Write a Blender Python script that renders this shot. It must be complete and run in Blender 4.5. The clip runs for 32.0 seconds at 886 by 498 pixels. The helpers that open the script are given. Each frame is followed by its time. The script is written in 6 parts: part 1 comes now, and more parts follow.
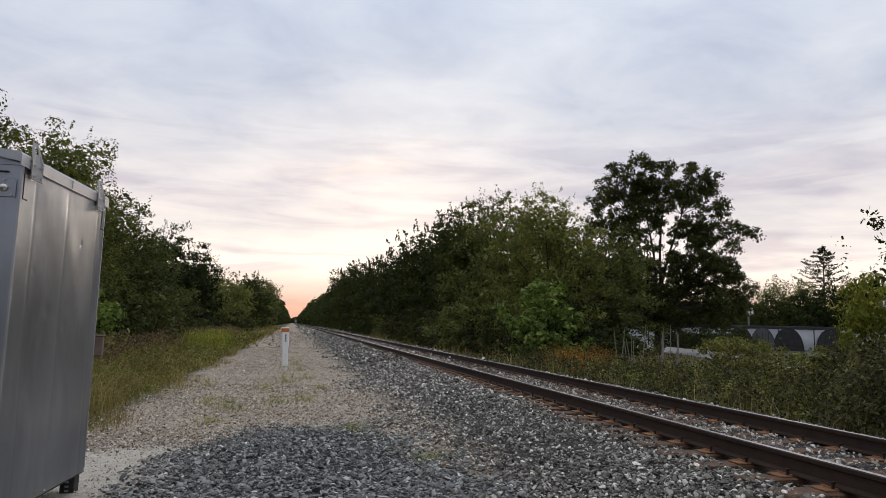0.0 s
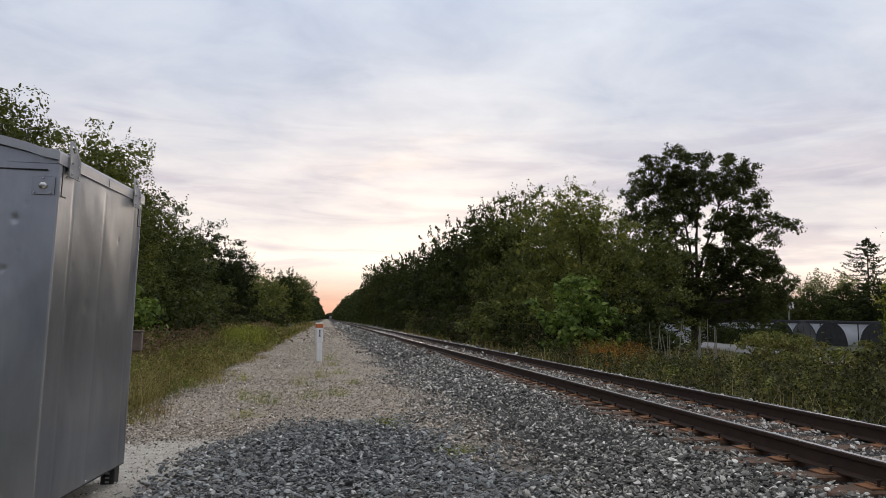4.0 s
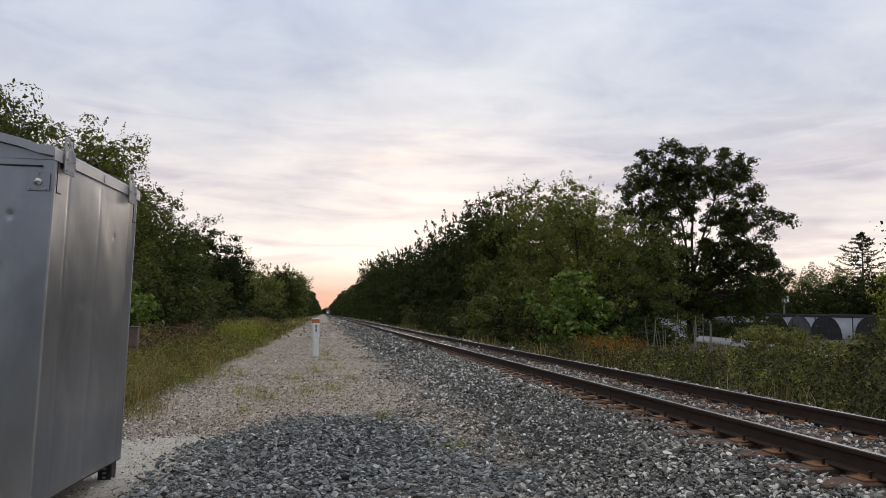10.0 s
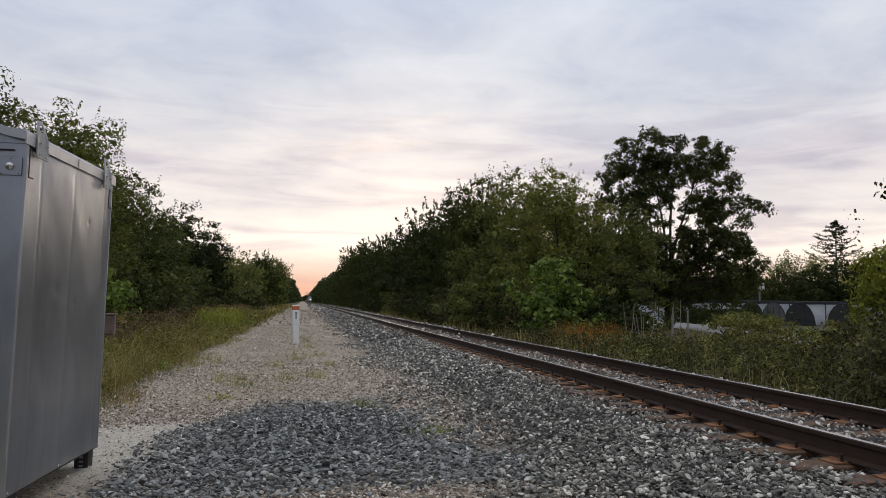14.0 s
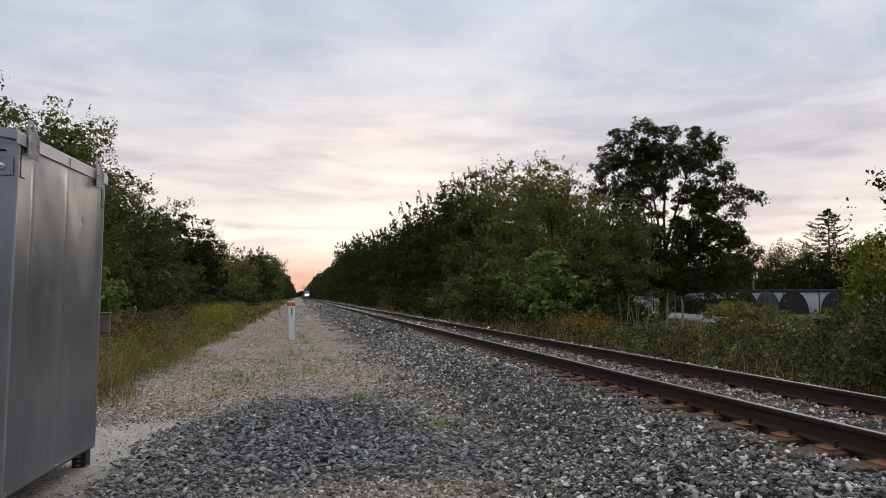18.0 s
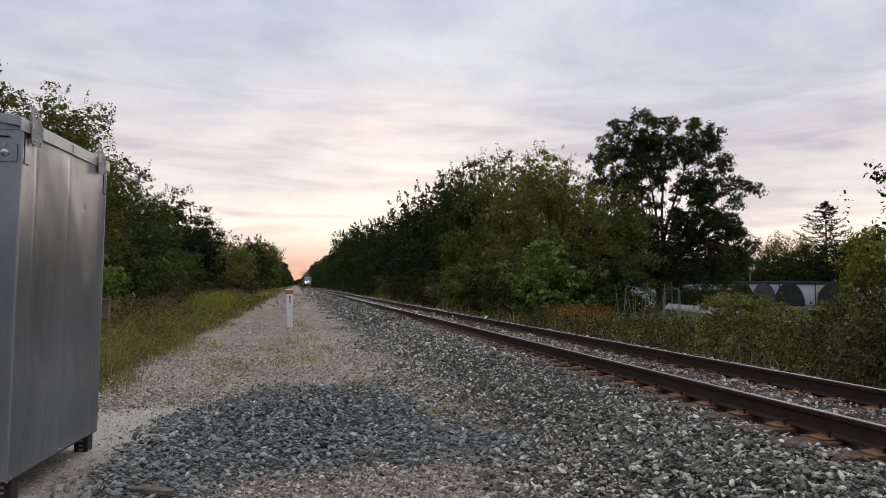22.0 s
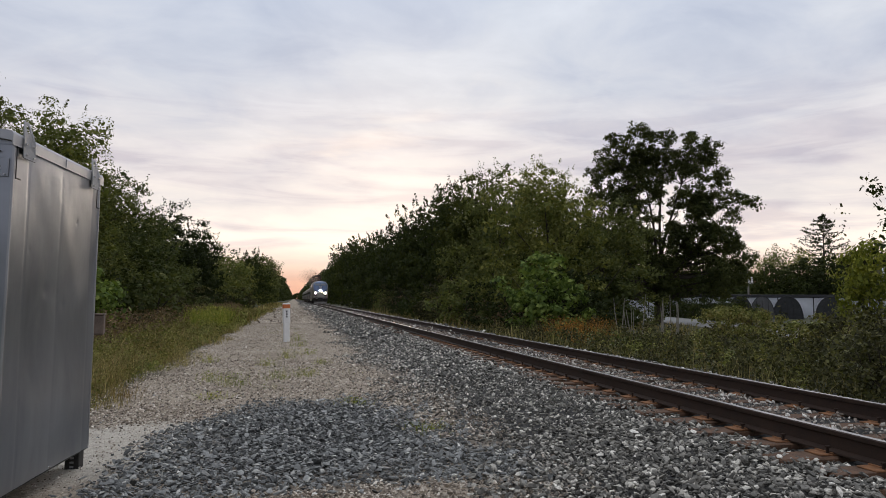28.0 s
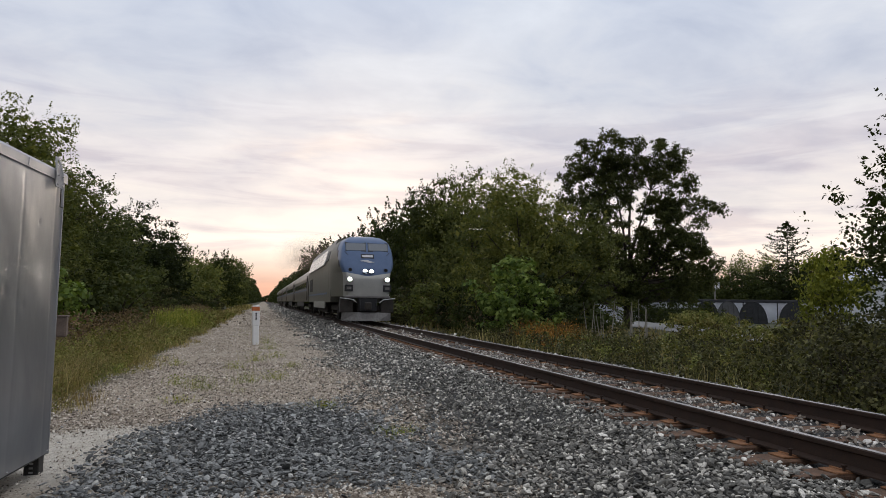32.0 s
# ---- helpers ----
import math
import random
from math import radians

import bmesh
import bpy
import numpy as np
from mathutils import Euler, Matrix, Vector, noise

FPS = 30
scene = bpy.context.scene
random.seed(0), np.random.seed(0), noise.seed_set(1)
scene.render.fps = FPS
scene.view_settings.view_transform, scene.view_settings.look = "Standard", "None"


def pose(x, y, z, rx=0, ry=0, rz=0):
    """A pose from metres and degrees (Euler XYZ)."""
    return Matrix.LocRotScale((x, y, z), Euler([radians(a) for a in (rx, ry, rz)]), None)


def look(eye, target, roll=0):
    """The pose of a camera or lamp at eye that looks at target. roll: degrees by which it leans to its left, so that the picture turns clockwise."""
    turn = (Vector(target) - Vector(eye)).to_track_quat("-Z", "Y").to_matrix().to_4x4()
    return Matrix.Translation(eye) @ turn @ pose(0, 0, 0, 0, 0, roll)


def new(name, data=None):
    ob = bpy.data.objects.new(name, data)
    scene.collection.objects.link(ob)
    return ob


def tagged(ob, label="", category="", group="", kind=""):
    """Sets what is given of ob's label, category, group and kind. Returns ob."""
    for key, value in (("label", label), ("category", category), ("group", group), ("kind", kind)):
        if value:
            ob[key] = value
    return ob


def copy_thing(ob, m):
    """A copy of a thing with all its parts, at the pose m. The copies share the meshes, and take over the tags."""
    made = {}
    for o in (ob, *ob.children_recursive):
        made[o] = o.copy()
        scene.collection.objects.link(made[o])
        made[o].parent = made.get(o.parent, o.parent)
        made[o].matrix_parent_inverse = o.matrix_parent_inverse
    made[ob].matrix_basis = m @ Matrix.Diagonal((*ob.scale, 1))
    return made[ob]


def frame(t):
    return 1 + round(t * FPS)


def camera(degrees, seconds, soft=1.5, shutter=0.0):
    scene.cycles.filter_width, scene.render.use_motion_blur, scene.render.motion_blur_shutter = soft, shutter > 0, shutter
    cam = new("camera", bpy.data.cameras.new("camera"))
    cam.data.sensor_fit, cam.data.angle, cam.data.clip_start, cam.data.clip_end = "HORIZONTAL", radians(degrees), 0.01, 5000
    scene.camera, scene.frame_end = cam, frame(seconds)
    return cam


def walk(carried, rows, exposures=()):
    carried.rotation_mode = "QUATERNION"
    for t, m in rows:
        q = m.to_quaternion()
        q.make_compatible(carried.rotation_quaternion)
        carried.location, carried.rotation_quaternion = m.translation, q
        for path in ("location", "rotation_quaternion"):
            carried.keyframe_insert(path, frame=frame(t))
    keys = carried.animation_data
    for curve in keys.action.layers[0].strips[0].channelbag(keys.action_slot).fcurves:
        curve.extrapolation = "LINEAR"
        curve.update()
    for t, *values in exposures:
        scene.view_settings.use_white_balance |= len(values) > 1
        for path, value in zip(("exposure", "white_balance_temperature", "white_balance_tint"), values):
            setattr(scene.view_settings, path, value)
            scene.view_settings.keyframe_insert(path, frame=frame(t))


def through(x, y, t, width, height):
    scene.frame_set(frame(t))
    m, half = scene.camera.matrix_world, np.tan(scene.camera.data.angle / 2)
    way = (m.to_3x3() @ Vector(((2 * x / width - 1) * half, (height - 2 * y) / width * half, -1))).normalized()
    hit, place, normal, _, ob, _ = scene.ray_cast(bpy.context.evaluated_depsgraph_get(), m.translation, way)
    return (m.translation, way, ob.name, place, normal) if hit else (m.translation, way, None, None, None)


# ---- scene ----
cam = camera(67.0, 32.0, soft=0.9)
PATH = [
    (0.0, pose(-0.021, -0.003, 1.414, 96.57, -1.35, -12.61)),
    (0.5, pose(-0.022, 0.006, 1.411, 96.51, -1.90, -12.17)),
    (1.0, pose(-0.010, 0.013, 1.409, 96.46, -0.63, -11.97)),
    (1.5, pose(-0.007, 0.007, 1.409, 96.47, -0.61, -11.32)),
    (2.0, pose(-0.009, 0.011, 1.405, 96.44, -0.96, -10.86)),
    (2.5, pose(-0.005, 0.013, 1.403, 96.51, -0.70, -10.39)),
    (3.0, pose(0.001, 0.019, 1.404, 96.48, -1.08, -10.07)),
    (3.5, pose(0.001, 0.021, 1.402, 96.40, -1.15, -9.80)),
    (5.5, pose(-0.002, 0.014, 1.401, 95.26, -1.31, -9.83)),
    (6.0, pose(0.009, 0.004, 1.398, 95.27, -1.02, -9.76)),
    (6.5, pose(0.023, -0.001, 1.400, 95.25, -1.32, -9.75)),
    (7.0, pose(0.012, 0.011, 1.397, 95.30, -1.50, -10.38)),
    (7.5, pose(-0.001, 0.000, 1.399, 95.36, -1.15, -10.00)),
    (8.0, pose(-0.003, -0.005, 1.400, 95.39, -1.29, -10.04)),
    (8.5, pose(-0.005, -0.003, 1.403, 95.42, -1.30, -10.04)),
    (9.0, pose(-0.006, 0.002, 1.402, 95.54, -1.31, -10.05)),
    (9.5, pose(-0.005, 0.001, 1.404, 95.63, -1.24, -10.04)),
    (10.0, pose(0.003, 0.005, 1.402, 95.70, -1.01, -10.10)),
    (10.5, pose(0.011, 0.005, 1.400, 95.63, -1.37, -10.24)),
    (11.0, pose(0.005, 0.009, 1.403, 95.63, -2.11, -10.44)),
    (11.5, pose(0.006, 0.013, 1.399, 95.49, -1.81, -10.64)),
    (12.0, pose(0.017, 0.016, 1.395, 95.36, -1.16, -10.94)),
    (12.5, pose(-0.001, 0.014, 1.393, 95.28, -1.74, -10.24)),
    (13.0, pose(0.007, 0.013, 1.392, 95.09, -1.22, -10.98)),
    (13.5, pose(0.004, 0.012, 1.397, 94.82, -1.32, -11.38)),
    (14.0, pose(0.005, 0.013, 1.400, 94.63, -0.97, -11.76)),
    (14.5, pose(0.002, 0.015, 1.396, 94.54, -1.22, -12.13)),
    (16.5, pose(-0.002, 0.002, 1.401, 94.35, -0.84, -11.70)),
    (17.0, pose(0.002, 0.007, 1.401, 94.34, -0.60, -11.98)),
    (17.5, pose(0.005, 0.009, 1.401, 94.20, -0.87, -12.17)),
    (18.0, pose(0.004, 0.007, 1.402, 94.10, -0.10, -12.15)),
    (18.5, pose(0.008, 0.015, 1.401, 93.98, -0.84, -12.40)),
    (19.0, pose(0.004, 0.011, 1.402, 93.87, -0.15, -12.39)),
    (19.5, pose(-0.002, 0.002, 1.401, 93.65, -0.69, -12.41)),
    (20.0, pose(-0.013, -0.012, 1.399, 93.39, -0.56, -12.32)),
    (20.5, pose(-0.020, -0.014, 1.394, 93.21, -0.96, -12.65)),
    (21.0, pose(-0.028, -0.023, 1.399, 93.09, -0.92, -12.71)),
    (21.5, pose(-0.020, -0.022, 1.398, 93.11, -0.75, -12.72)),
    (22.0, pose(-0.025, -0.028, 1.401, 93.18, -0.55, -12.38)),
    (22.5, pose(-0.022, -0.025, 1.399, 93.37, -0.70, -12.16)),
    (23.0, pose(-0.018, -0.022, 1.409, 94.16, 0.98, -11.75)),
    (23.5, pose(-0.017, -0.031, 1.406, 94.57, -0.56, -11.22)),
    (24.0, pose(-0.015, -0.027, 1.406, 94.67, -0.57, -10.88)),
    (24.5, pose(-0.013, -0.020, 1.403, 94.71, -0.93, -10.81)),
    (25.0, pose(-0.013, -0.017, 1.401, 94.62, -0.87, -10.75)),
    (25.5, pose(-0.011, -0.013, 1.401, 94.46, -0.40, -10.77)),
    (26.0, pose(-0.003, -0.007, 1.403, 94.35, -0.80, -10.91)),
    (26.5, pose(0.006, -0.003, 1.398, 94.16, -1.23, -12.27)),
    (28.5, pose(0.010, -0.013, 1.407, 94.52, -0.38, -12.48)),
    (29.0, pose(0.014, -0.009, 1.406, 94.67, -0.65, -12.66)),
    (29.5, pose(0.023, -0.009, 1.406, 94.68, -1.07, -12.91)),
    (30.0, pose(0.027, -0.003, 1.405, 94.74, -0.17, -13.10)),
    (30.5, pose(0.027, 0.001, 1.406, 94.76, -0.37, -13.42)),
    (31.0, pose(0.040, 0.007, 1.405, 94.80, -0.30, -13.97)),
    (31.5, pose(0.030, 0.001, 1.407, 94.89, -0.50, -14.27)),
    (32.0, pose(0.010, -0.004, 1.407, 94.66, -0.77, -14.95)),
]
walk(cam, PATH, exposures=[(0.0, 0.0), (8.0, -0.01), (14.0, -0.05), (20.0, -0.08), (26.0, -0.07), (32.0, -0.02)])

# ---- world and light ----
SUN_AZ, SUN_EL = radians(8.5), radians(7)
world = bpy.data.worlds.new("dusk_sky")
scene.world = world
world.use_nodes = True


class Nodes:
    """Short hand for building node trees."""

    def __init__(self, tree):
        self.tree = tree

    def add(self, kind, **values):
        n = self.tree.nodes.new(kind)
        for k, v in values.items():
            if k in n.inputs:
                n.inputs[k].default_value = v
            else:
                setattr(n, k, v)
        return n

    def link(self, a, b):
        self.tree.links.new(a, b)

    def put(self, value, socket):
        if isinstance(value, bpy.types.NodeSocket):
            self.tree.links.new(value, socket)
        else:
            socket.default_value = value

    def math(self, op, a, b=0.0, clamp=False):
        n = self.add("ShaderNodeMath", operation=op, use_clamp=clamp)
        self.put(a, n.inputs[0]), self.put(b, n.inputs[1])
        return n.outputs[0]

    def mix(self, fac, a, b, mode="MIX"):
        n = self.add("ShaderNodeMixRGB", blend_type=mode)
        for v, s in zip((fac, a, b), n.inputs):
            if isinstance(v, tuple) and len(v) == 3:
                v = (*v, 1)
            self.put(v, s)
        return n.outputs[0]

    def ramp(self, fac, stops):
        n = self.add("ShaderNodeValToRGB")
        e = n.color_ramp.elements
        while len(e) < len(stops):
            e.new(0.5)
        for el, (pos, col) in zip(e, stops):
            el.position = pos
            el.color = (*col, 1) if isinstance(col, tuple) else (col, col, col, 1)
        self.put(fac, n.inputs[0])
        return n.outputs[0]

    def noise(self, vec, scale, detail=4, rough=0.55, distort=0.0):
        n = self.add("ShaderNodeTexNoise", Scale=scale, Detail=detail, Roughness=rough, Distortion=distort)
        if vec is not None:
            self.link(vec, n.inputs["Vector"])
        return n.outputs[0]

    def mapped(self, vec, scale=(1, 1, 1), loc=(0, 0, 0)):
        n = self.add("ShaderNodeMapping", Scale=scale, Location=loc)
        self.link(vec, n.inputs["Vector"])
        return n.outputs[0]


def build_sky():
    k = Nodes(world.node_tree)
    world.node_tree.nodes.clear()
    out = k.add("ShaderNodeOutputWorld")
    bg = k.add("ShaderNodeBackground", Strength=0.84)
    k.link(bg.outputs[0], out.inputs[0])
    sky = k.add("ShaderNodeTexSky", sky_type="NISHITA", sun_disc=False, sun_elevation=SUN_EL, sun_rotation=SUN_AZ, dust_density=3.0)
    clear = k.mix(1.0, sky.outputs[0], (0.09, 0.09, 0.09), "MULTIPLY")
    d = k.add("ShaderNodeTexCoord").outputs["Generated"]
    sep = k.add("ShaderNodeSeparateXYZ")
    k.link(d, sep.inputs[0])
    x, y, z = sep.outputs
    up = k.math("MAXIMUM", z, 0.0)
    deep = k.math("ADD", up, 0.22)
    flat = k.add("ShaderNodeCombineXYZ")
    k.link(k.math("DIVIDE", x, deep), flat.inputs[0])
    k.link(k.math("DIVIDE", y, deep), flat.inputs[1])
    layer = flat.outputs[0]
    # how near the direction is to the set sun's bearing: 1 there, 0 opposite
    toward = k.math("ADD", k.math("MULTIPLY", x, math.sin(SUN_AZ) * 0.5), k.math("MULTIPLY", y, math.cos(SUN_AZ) * 0.5))
    toward = k.math("ADD", toward, 0.5, True)
    west = k.ramp(up, [(0.0, (1.04, 0.52, 0.36)), (0.028, (1.10, 0.66, 0.49)), (0.05, (1.20, 0.95, 0.77)), (0.08, (1.38, 1.23, 1.08)), (0.13, (1.18, 1.08, 1.01)), (0.2, (0.95, 0.905, 0.925)), (0.3, (0.84, 0.872, 0.955)), (0.45, (0.815, 0.885, 1.015)), (1.0, (1.04, 1.07, 1.14))])
    east = k.ramp(up, [(0.0, (0.22, 0.24, 0.30)), (0.2, (0.36, 0.39, 0.47)), (0.5, (0.72, 0.75, 0.83)), (1.0, (1.04, 1.07, 1.14))])
    cover = k.mix(k.ramp(toward, [(0.25, 0.0), (0.8, 1.0)]), east, west)
    big = k.noise(k.mapped(layer, (1.0, 1.35, 1), (3.1, 1.7, 0)), 1.0, 6, 0.52, 0.5)
    small = k.noise(k.mapped(layer, (1.0, 1.3, 1), (7.3, 0.4, 2)), 3.4, 5, 0.55, 0.4)
    shade = k.mix(0.45, big, small)
    lum = k.ramp(shade, [(0.36, (0.785, 0.81, 0.875)), (0.46, (0.925, 0.935, 0.965)), (0.54, (1.03, 1.02, 1.01)), (0.64, (1.15, 1.13, 1.10))])
    lum = k.mix(k.ramp(up, [(0.06, 0.45), (0.26, 1.0)]), (1.0, 1.0, 1.0), lum)
    # thin level streaks of cloud over the bright low band
    streak = k.noise(k.mapped(d, (2.2, 2.2, 17.0), (0.7, 0.2, 3.3)), 1.7, 5, 0.55, 0.6)
    veil = k.ramp(streak, [(0.42, (1.06, 1.05, 1.03)), (0.52, (0.96, 0.95, 0.97)), (0.62, (0.80, 0.78, 0.84))])
    lum = k.mix(k.ramp(up, [(0.03, 0.0), (0.09, 1.0), (0.20, 0.8), (0.34, 0.0)]), lum, k.mix(1.0, lum, veil, "MULTIPLY"))
    # the veiled glow of the low sun
    away = k.add("ShaderNodeVectorMath", operation="DISTANCE")
    k.link(d, away.inputs[0])
    away.inputs[1].default_value = (math.sin(SUN_AZ) * math.cos(radians(9)), math.cos(SUN_AZ) * math.cos(radians(9)), math.sin(radians(9)))
    glow = k.ramp(away.outputs["Value"], [(0.0, (0.36, 0.27, 0.16)), (0.10, (0.17, 0.12, 0.065)), (0.30, (0.0, 0.0, 0.0))])
    clouds = k.mix(1.0, k.mix(1.0, cover, lum, "MULTIPLY"), glow, "ADD")
    gap = k.ramp(big, [(0.62, 0.0), (0.75, 0.1)])
    k.link(k.mix(gap, clouds, clear), bg.inputs[0])


build_sky()
sun = new("sun", bpy.data.lights.new("sun", "SUN"))
sun.data.energy, sun.data.angle, sun.data.color = 0.6, radians(14), (1.0, 0.84, 0.68)
sun.matrix_world = look((0, 0, 0), (-math.sin(SUN_AZ) * math.cos(SUN_EL), -math.cos(SUN_AZ) * math.cos(SUN_EL), -math.sin(SUN_EL)))

# ---- materials ----
def material(name, make, bump=None):
    """A node material; make(k, pos, bsdf) wires it."""
    m = bpy.data.materials.new(name)
    m.use_nodes = True
    k = Nodes(m.node_tree)
    bsdf = m.node_tree.nodes["Principled BSDF"]
    pos = k.add("ShaderNodeTexCoord").outputs["Object"]
    make(k, pos, bsdf)
    return m


def relief(k, bsdf, height, strength=0.3, distance=0.01):
    b = k.add("ShaderNodeBump", Strength=strength, Distance=distance)
    k.link(height, b.inputs["Height"])
    k.link(b.outputs[0], bsdf.inputs["Normal"])


def worn(name, dark, light, rough=0.7, metal=0.0, scale=8.0, grain=90.0, bump=0.2, rough_range=0.12):
    """A surface with stains at a large scale and grain at a fine one."""
    def make(k, pos, bsdf):
        a, b = k.noise(pos, scale, 5, 0.6), k.noise(pos, grain, 3, 0.6)
        f = k.mix(0.4, a, b)
        k.link(k.ramp(f, [(0.33, dark), (0.66, light)]), bsdf.inputs["Base Color"])
        k.link(k.math("ADD", k.math("MULTIPLY", a, rough_range * 2), rough - rough_range), bsdf.inputs["Roughness"])
        bsdf.inputs["Metallic"].default_value = metal
        relief(k, bsdf, b, bump, 0.004)
    return material(name, make)


def islands(name, stops, rough=0.85, scale=60.0, bump=0.5):
    """Loose pieces, each of its own shade."""
    def make(k, pos, bsdf):
        r = k.add("ShaderNodeNewGeometry").outputs["Random Per Island"]
        c = k.ramp(r, stops)
        n = k.noise(pos, scale, 4, 0.65)
        c = k.mix(1.0, c, k.ramp(n, [(0.3, 0.7), (0.7, 1.25)]), "MULTIPLY")
        k.link(c, bsdf.inputs["Base Color"])
        bsdf.inputs["Roughness"].default_value = rough
        relief(k, bsdf, n, bump, 0.006)
    return material(name, make)


def leafage(name, stops, through=0.35, rough=0.7, vary=True, low=(0.72, 0.78, 0.75), high=(1.3, 1.22, 1.0)):
    """Leaves: each its own green, some light passing through."""
    def make(k, pos, bsdf):
        r = k.add("ShaderNodeNewGeometry").outputs["Random Per Island"]
        o = k.add("ShaderNodeObjectInfo").outputs["Random"]
        c = k.ramp(r, stops)
        patch = k.noise(pos, 0.7, 3, 0.6)
        c = k.mix(1.0, c, k.ramp(patch, [(0.3, low), (0.7, high)]), "MULTIPLY")
        c = k.mix(1.0 if vary else 0.0, c, k.ramp(o, [(0.0, (0.60, 0.64, 0.70)), (0.35, (0.90, 0.89, 0.85)), (0.7, (1.05, 1.05, 0.95)), (1.0, (1.38, 1.26, 1.02))]), "MULTIPLY")
        k.link(c, bsdf.inputs["Base Color"])
        bsdf.inputs["Roughness"].default_value = rough
        bsdf.inputs["Specular IOR Level"].default_value = 0.12
        t = k.add("ShaderNodeBsdfTranslucent")
        k.link(k.mix(1.0, c, (1.3, 1.35, 0.6), "MULTIPLY"), t.inputs[0])
        mix = k.add("ShaderNodeMixShader", Fac=through)
        k.link(bsdf.outputs[0], mix.inputs[1]), k.link(t.outputs[0], mix.inputs[2])
        k.link(mix.outputs[0], k.tree.nodes["Material Output"].inputs["Surface"])
    return material(name, make)


def plain(name, colour, rough=0.5, metal=0.0, emit=0.0, glow=None):
    def make(k, pos, bsdf):
        n = k.noise(pos, 40, 3, 0.6)
        k.link(k.mix(1.0, (*colour, 1), k.ramp(n, [(0.3, 0.88), (0.7, 1.08)]), "MULTIPLY"), bsdf.inputs["Base Color"])
        bsdf.inputs["Roughness"].default_value = rough
        bsdf.inputs["Metallic"].default_value = metal
        if emit:
            bsdf.inputs["Emission Color"].default_value = (*(glow or colour), 1)
            bsdf.inputs["Emission Strength"].default_value = emit
    return material(name, make)


def ground_material():
    """Gravel road, ballast bed and weedy soil, by where they lie."""
    def make(k, pos, bsdf):
        sep = k.add("ShaderNodeSeparateXYZ")
        k.link(pos, sep.inputs[0])
        x, y = sep.outputs[0], sep.outputs[1]
        wob = k.math("MULTIPLY", k.math("SUBTRACT", k.noise(pos, 0.8, 5, 0.65), 0.5), 1.5)
        xw = k.math("ADD", x, wob)
        fine = k.noise(pos, 55, 4, 0.7)
        mid = k.noise(pos, 9, 4, 0.6)
        big = k.noise(pos, 0.5, 4, 0.6)
        vor = k.add("ShaderNodeTexVoronoi", Scale=32.0)
        k.link(pos, vor.inputs["Vector"])
        cell = k.add("ShaderNodeSeparateXYZ")
        k.link(vor.outputs["Color"], cell.inputs[0])
        stone = k.ramp(cell.outputs[0], [(0.0, (0.11, 0.097, 0.08)), (0.5, (0.33, 0.29, 0.235)), (0.85, (0.55, 0.485, 0.39)), (1.0, (0.62, 0.59, 0.54))])
        dust = k.ramp(fine, [(0.3, (0.23, 0.195, 0.155)), (0.7, (0.58, 0.50, 0.41))])
        path = k.mix(k.ramp(mid, [(0.35, 0.25), (0.65, 0.7)]), dust, stone)
        path = k.mix(1.0, path, k.ramp(big, [(0.3, (0.74, 0.70, 0.64)), (0.7, (1.16, 1.13, 1.1))]), "MULTIPLY")
        # Near-black bed: the shade in gaps between stones is put into its colour.
        bed = k.ramp(cell.outputs[1], [(0.0, (0.018, 0.018, 0.018)), (0.6, (0.06, 0.058, 0.054)), (1.0, (0.2, 0.19, 0.175))])
        bed = k.mix(k.ramp(vor.outputs["Distance"], [(0.0, 0.0), (0.6, 0.75)]), bed, (0.02, 0.02, 0.02))
        soil = k.ramp(k.mix(0.5, mid, big), [(0.3, (0.035, 0.03, 0.018)), (0.6, (0.07, 0.075, 0.03))])
        in_bed = k.math("MULTIPLY", k.ramp(k.math("MULTIPLY", xw, 0.1), [(0.155, 0.0), (0.2, 1.0)]), k.ramp(k.math("MULTIPLY", xw, 0.1), [(0.76, 1.0), (0.82, 0.0)]))
        in_path = k.ramp(k.math("ADD", k.math("MULTIPLY", xw, 0.1), 0.5), [(0.235, 0.0), (0.265, 1.0)])
        far = k.add("ShaderNodeVectorMath", operation="DISTANCE")
        k.link(k.mapped(pos, (1.0, 0.8, 0.0)), far.inputs[0])
        far.inputs[1].default_value = (-1.5, 5.6, 0.0)
        pale = k.ramp(k.math("ADD", k.math("MULTIPLY", far.outputs["Value"], 0.3), k.math("MULTIPLY", mid, 0.25)), [(0.38, 1.0), (0.52, 0.0)])
        grit = k.noise(pos, 130, 3, 0.7)
        path = k.mix(pale, path, k.mix(1.0, k.ramp(grit, [(0.3, (0.33, 0.30, 0.255)), (0.5, (0.54, 0.50, 0.44)), (0.7, (0.76, 0.72, 0.655))]), k.ramp(mid, [(0.35, (0.80, 0.78, 0.74)), (0.65, (1.1, 1.1, 1.08))]), "MULTIPLY"))
        c = k.mix(in_path, soil, path)
        c = k.mix(in_bed, c, bed)
        far2 = k.add("ShaderNodeVectorMath", operation="DISTANCE")
        k.link(k.mapped(pos, (1.0, 0.5, 0.0)), far2.inputs[0])
        far2.inputs[1].default_value = (0.25, 3.6, 0.0)
        c = k.mix(k.ramp(k.math("MULTIPLY", far2.outputs["Value"], 0.4), [(0.30, 1.0), (0.54, 0.0)]), c, bed)
        c = k.mix(k.ramp(k.math("MULTIPLY", xw, 0.1), [(0.78, 0.0), (0.82, 1.0)]), c, soil)
        k.link(c, bsdf.inputs["Base Color"])
        bsdf.inputs["Roughness"].default_value = 0.95
        relief(k, bsdf, k.mix(0.5, fine, vor.outputs["Distance"]), 0.8, 0.02)
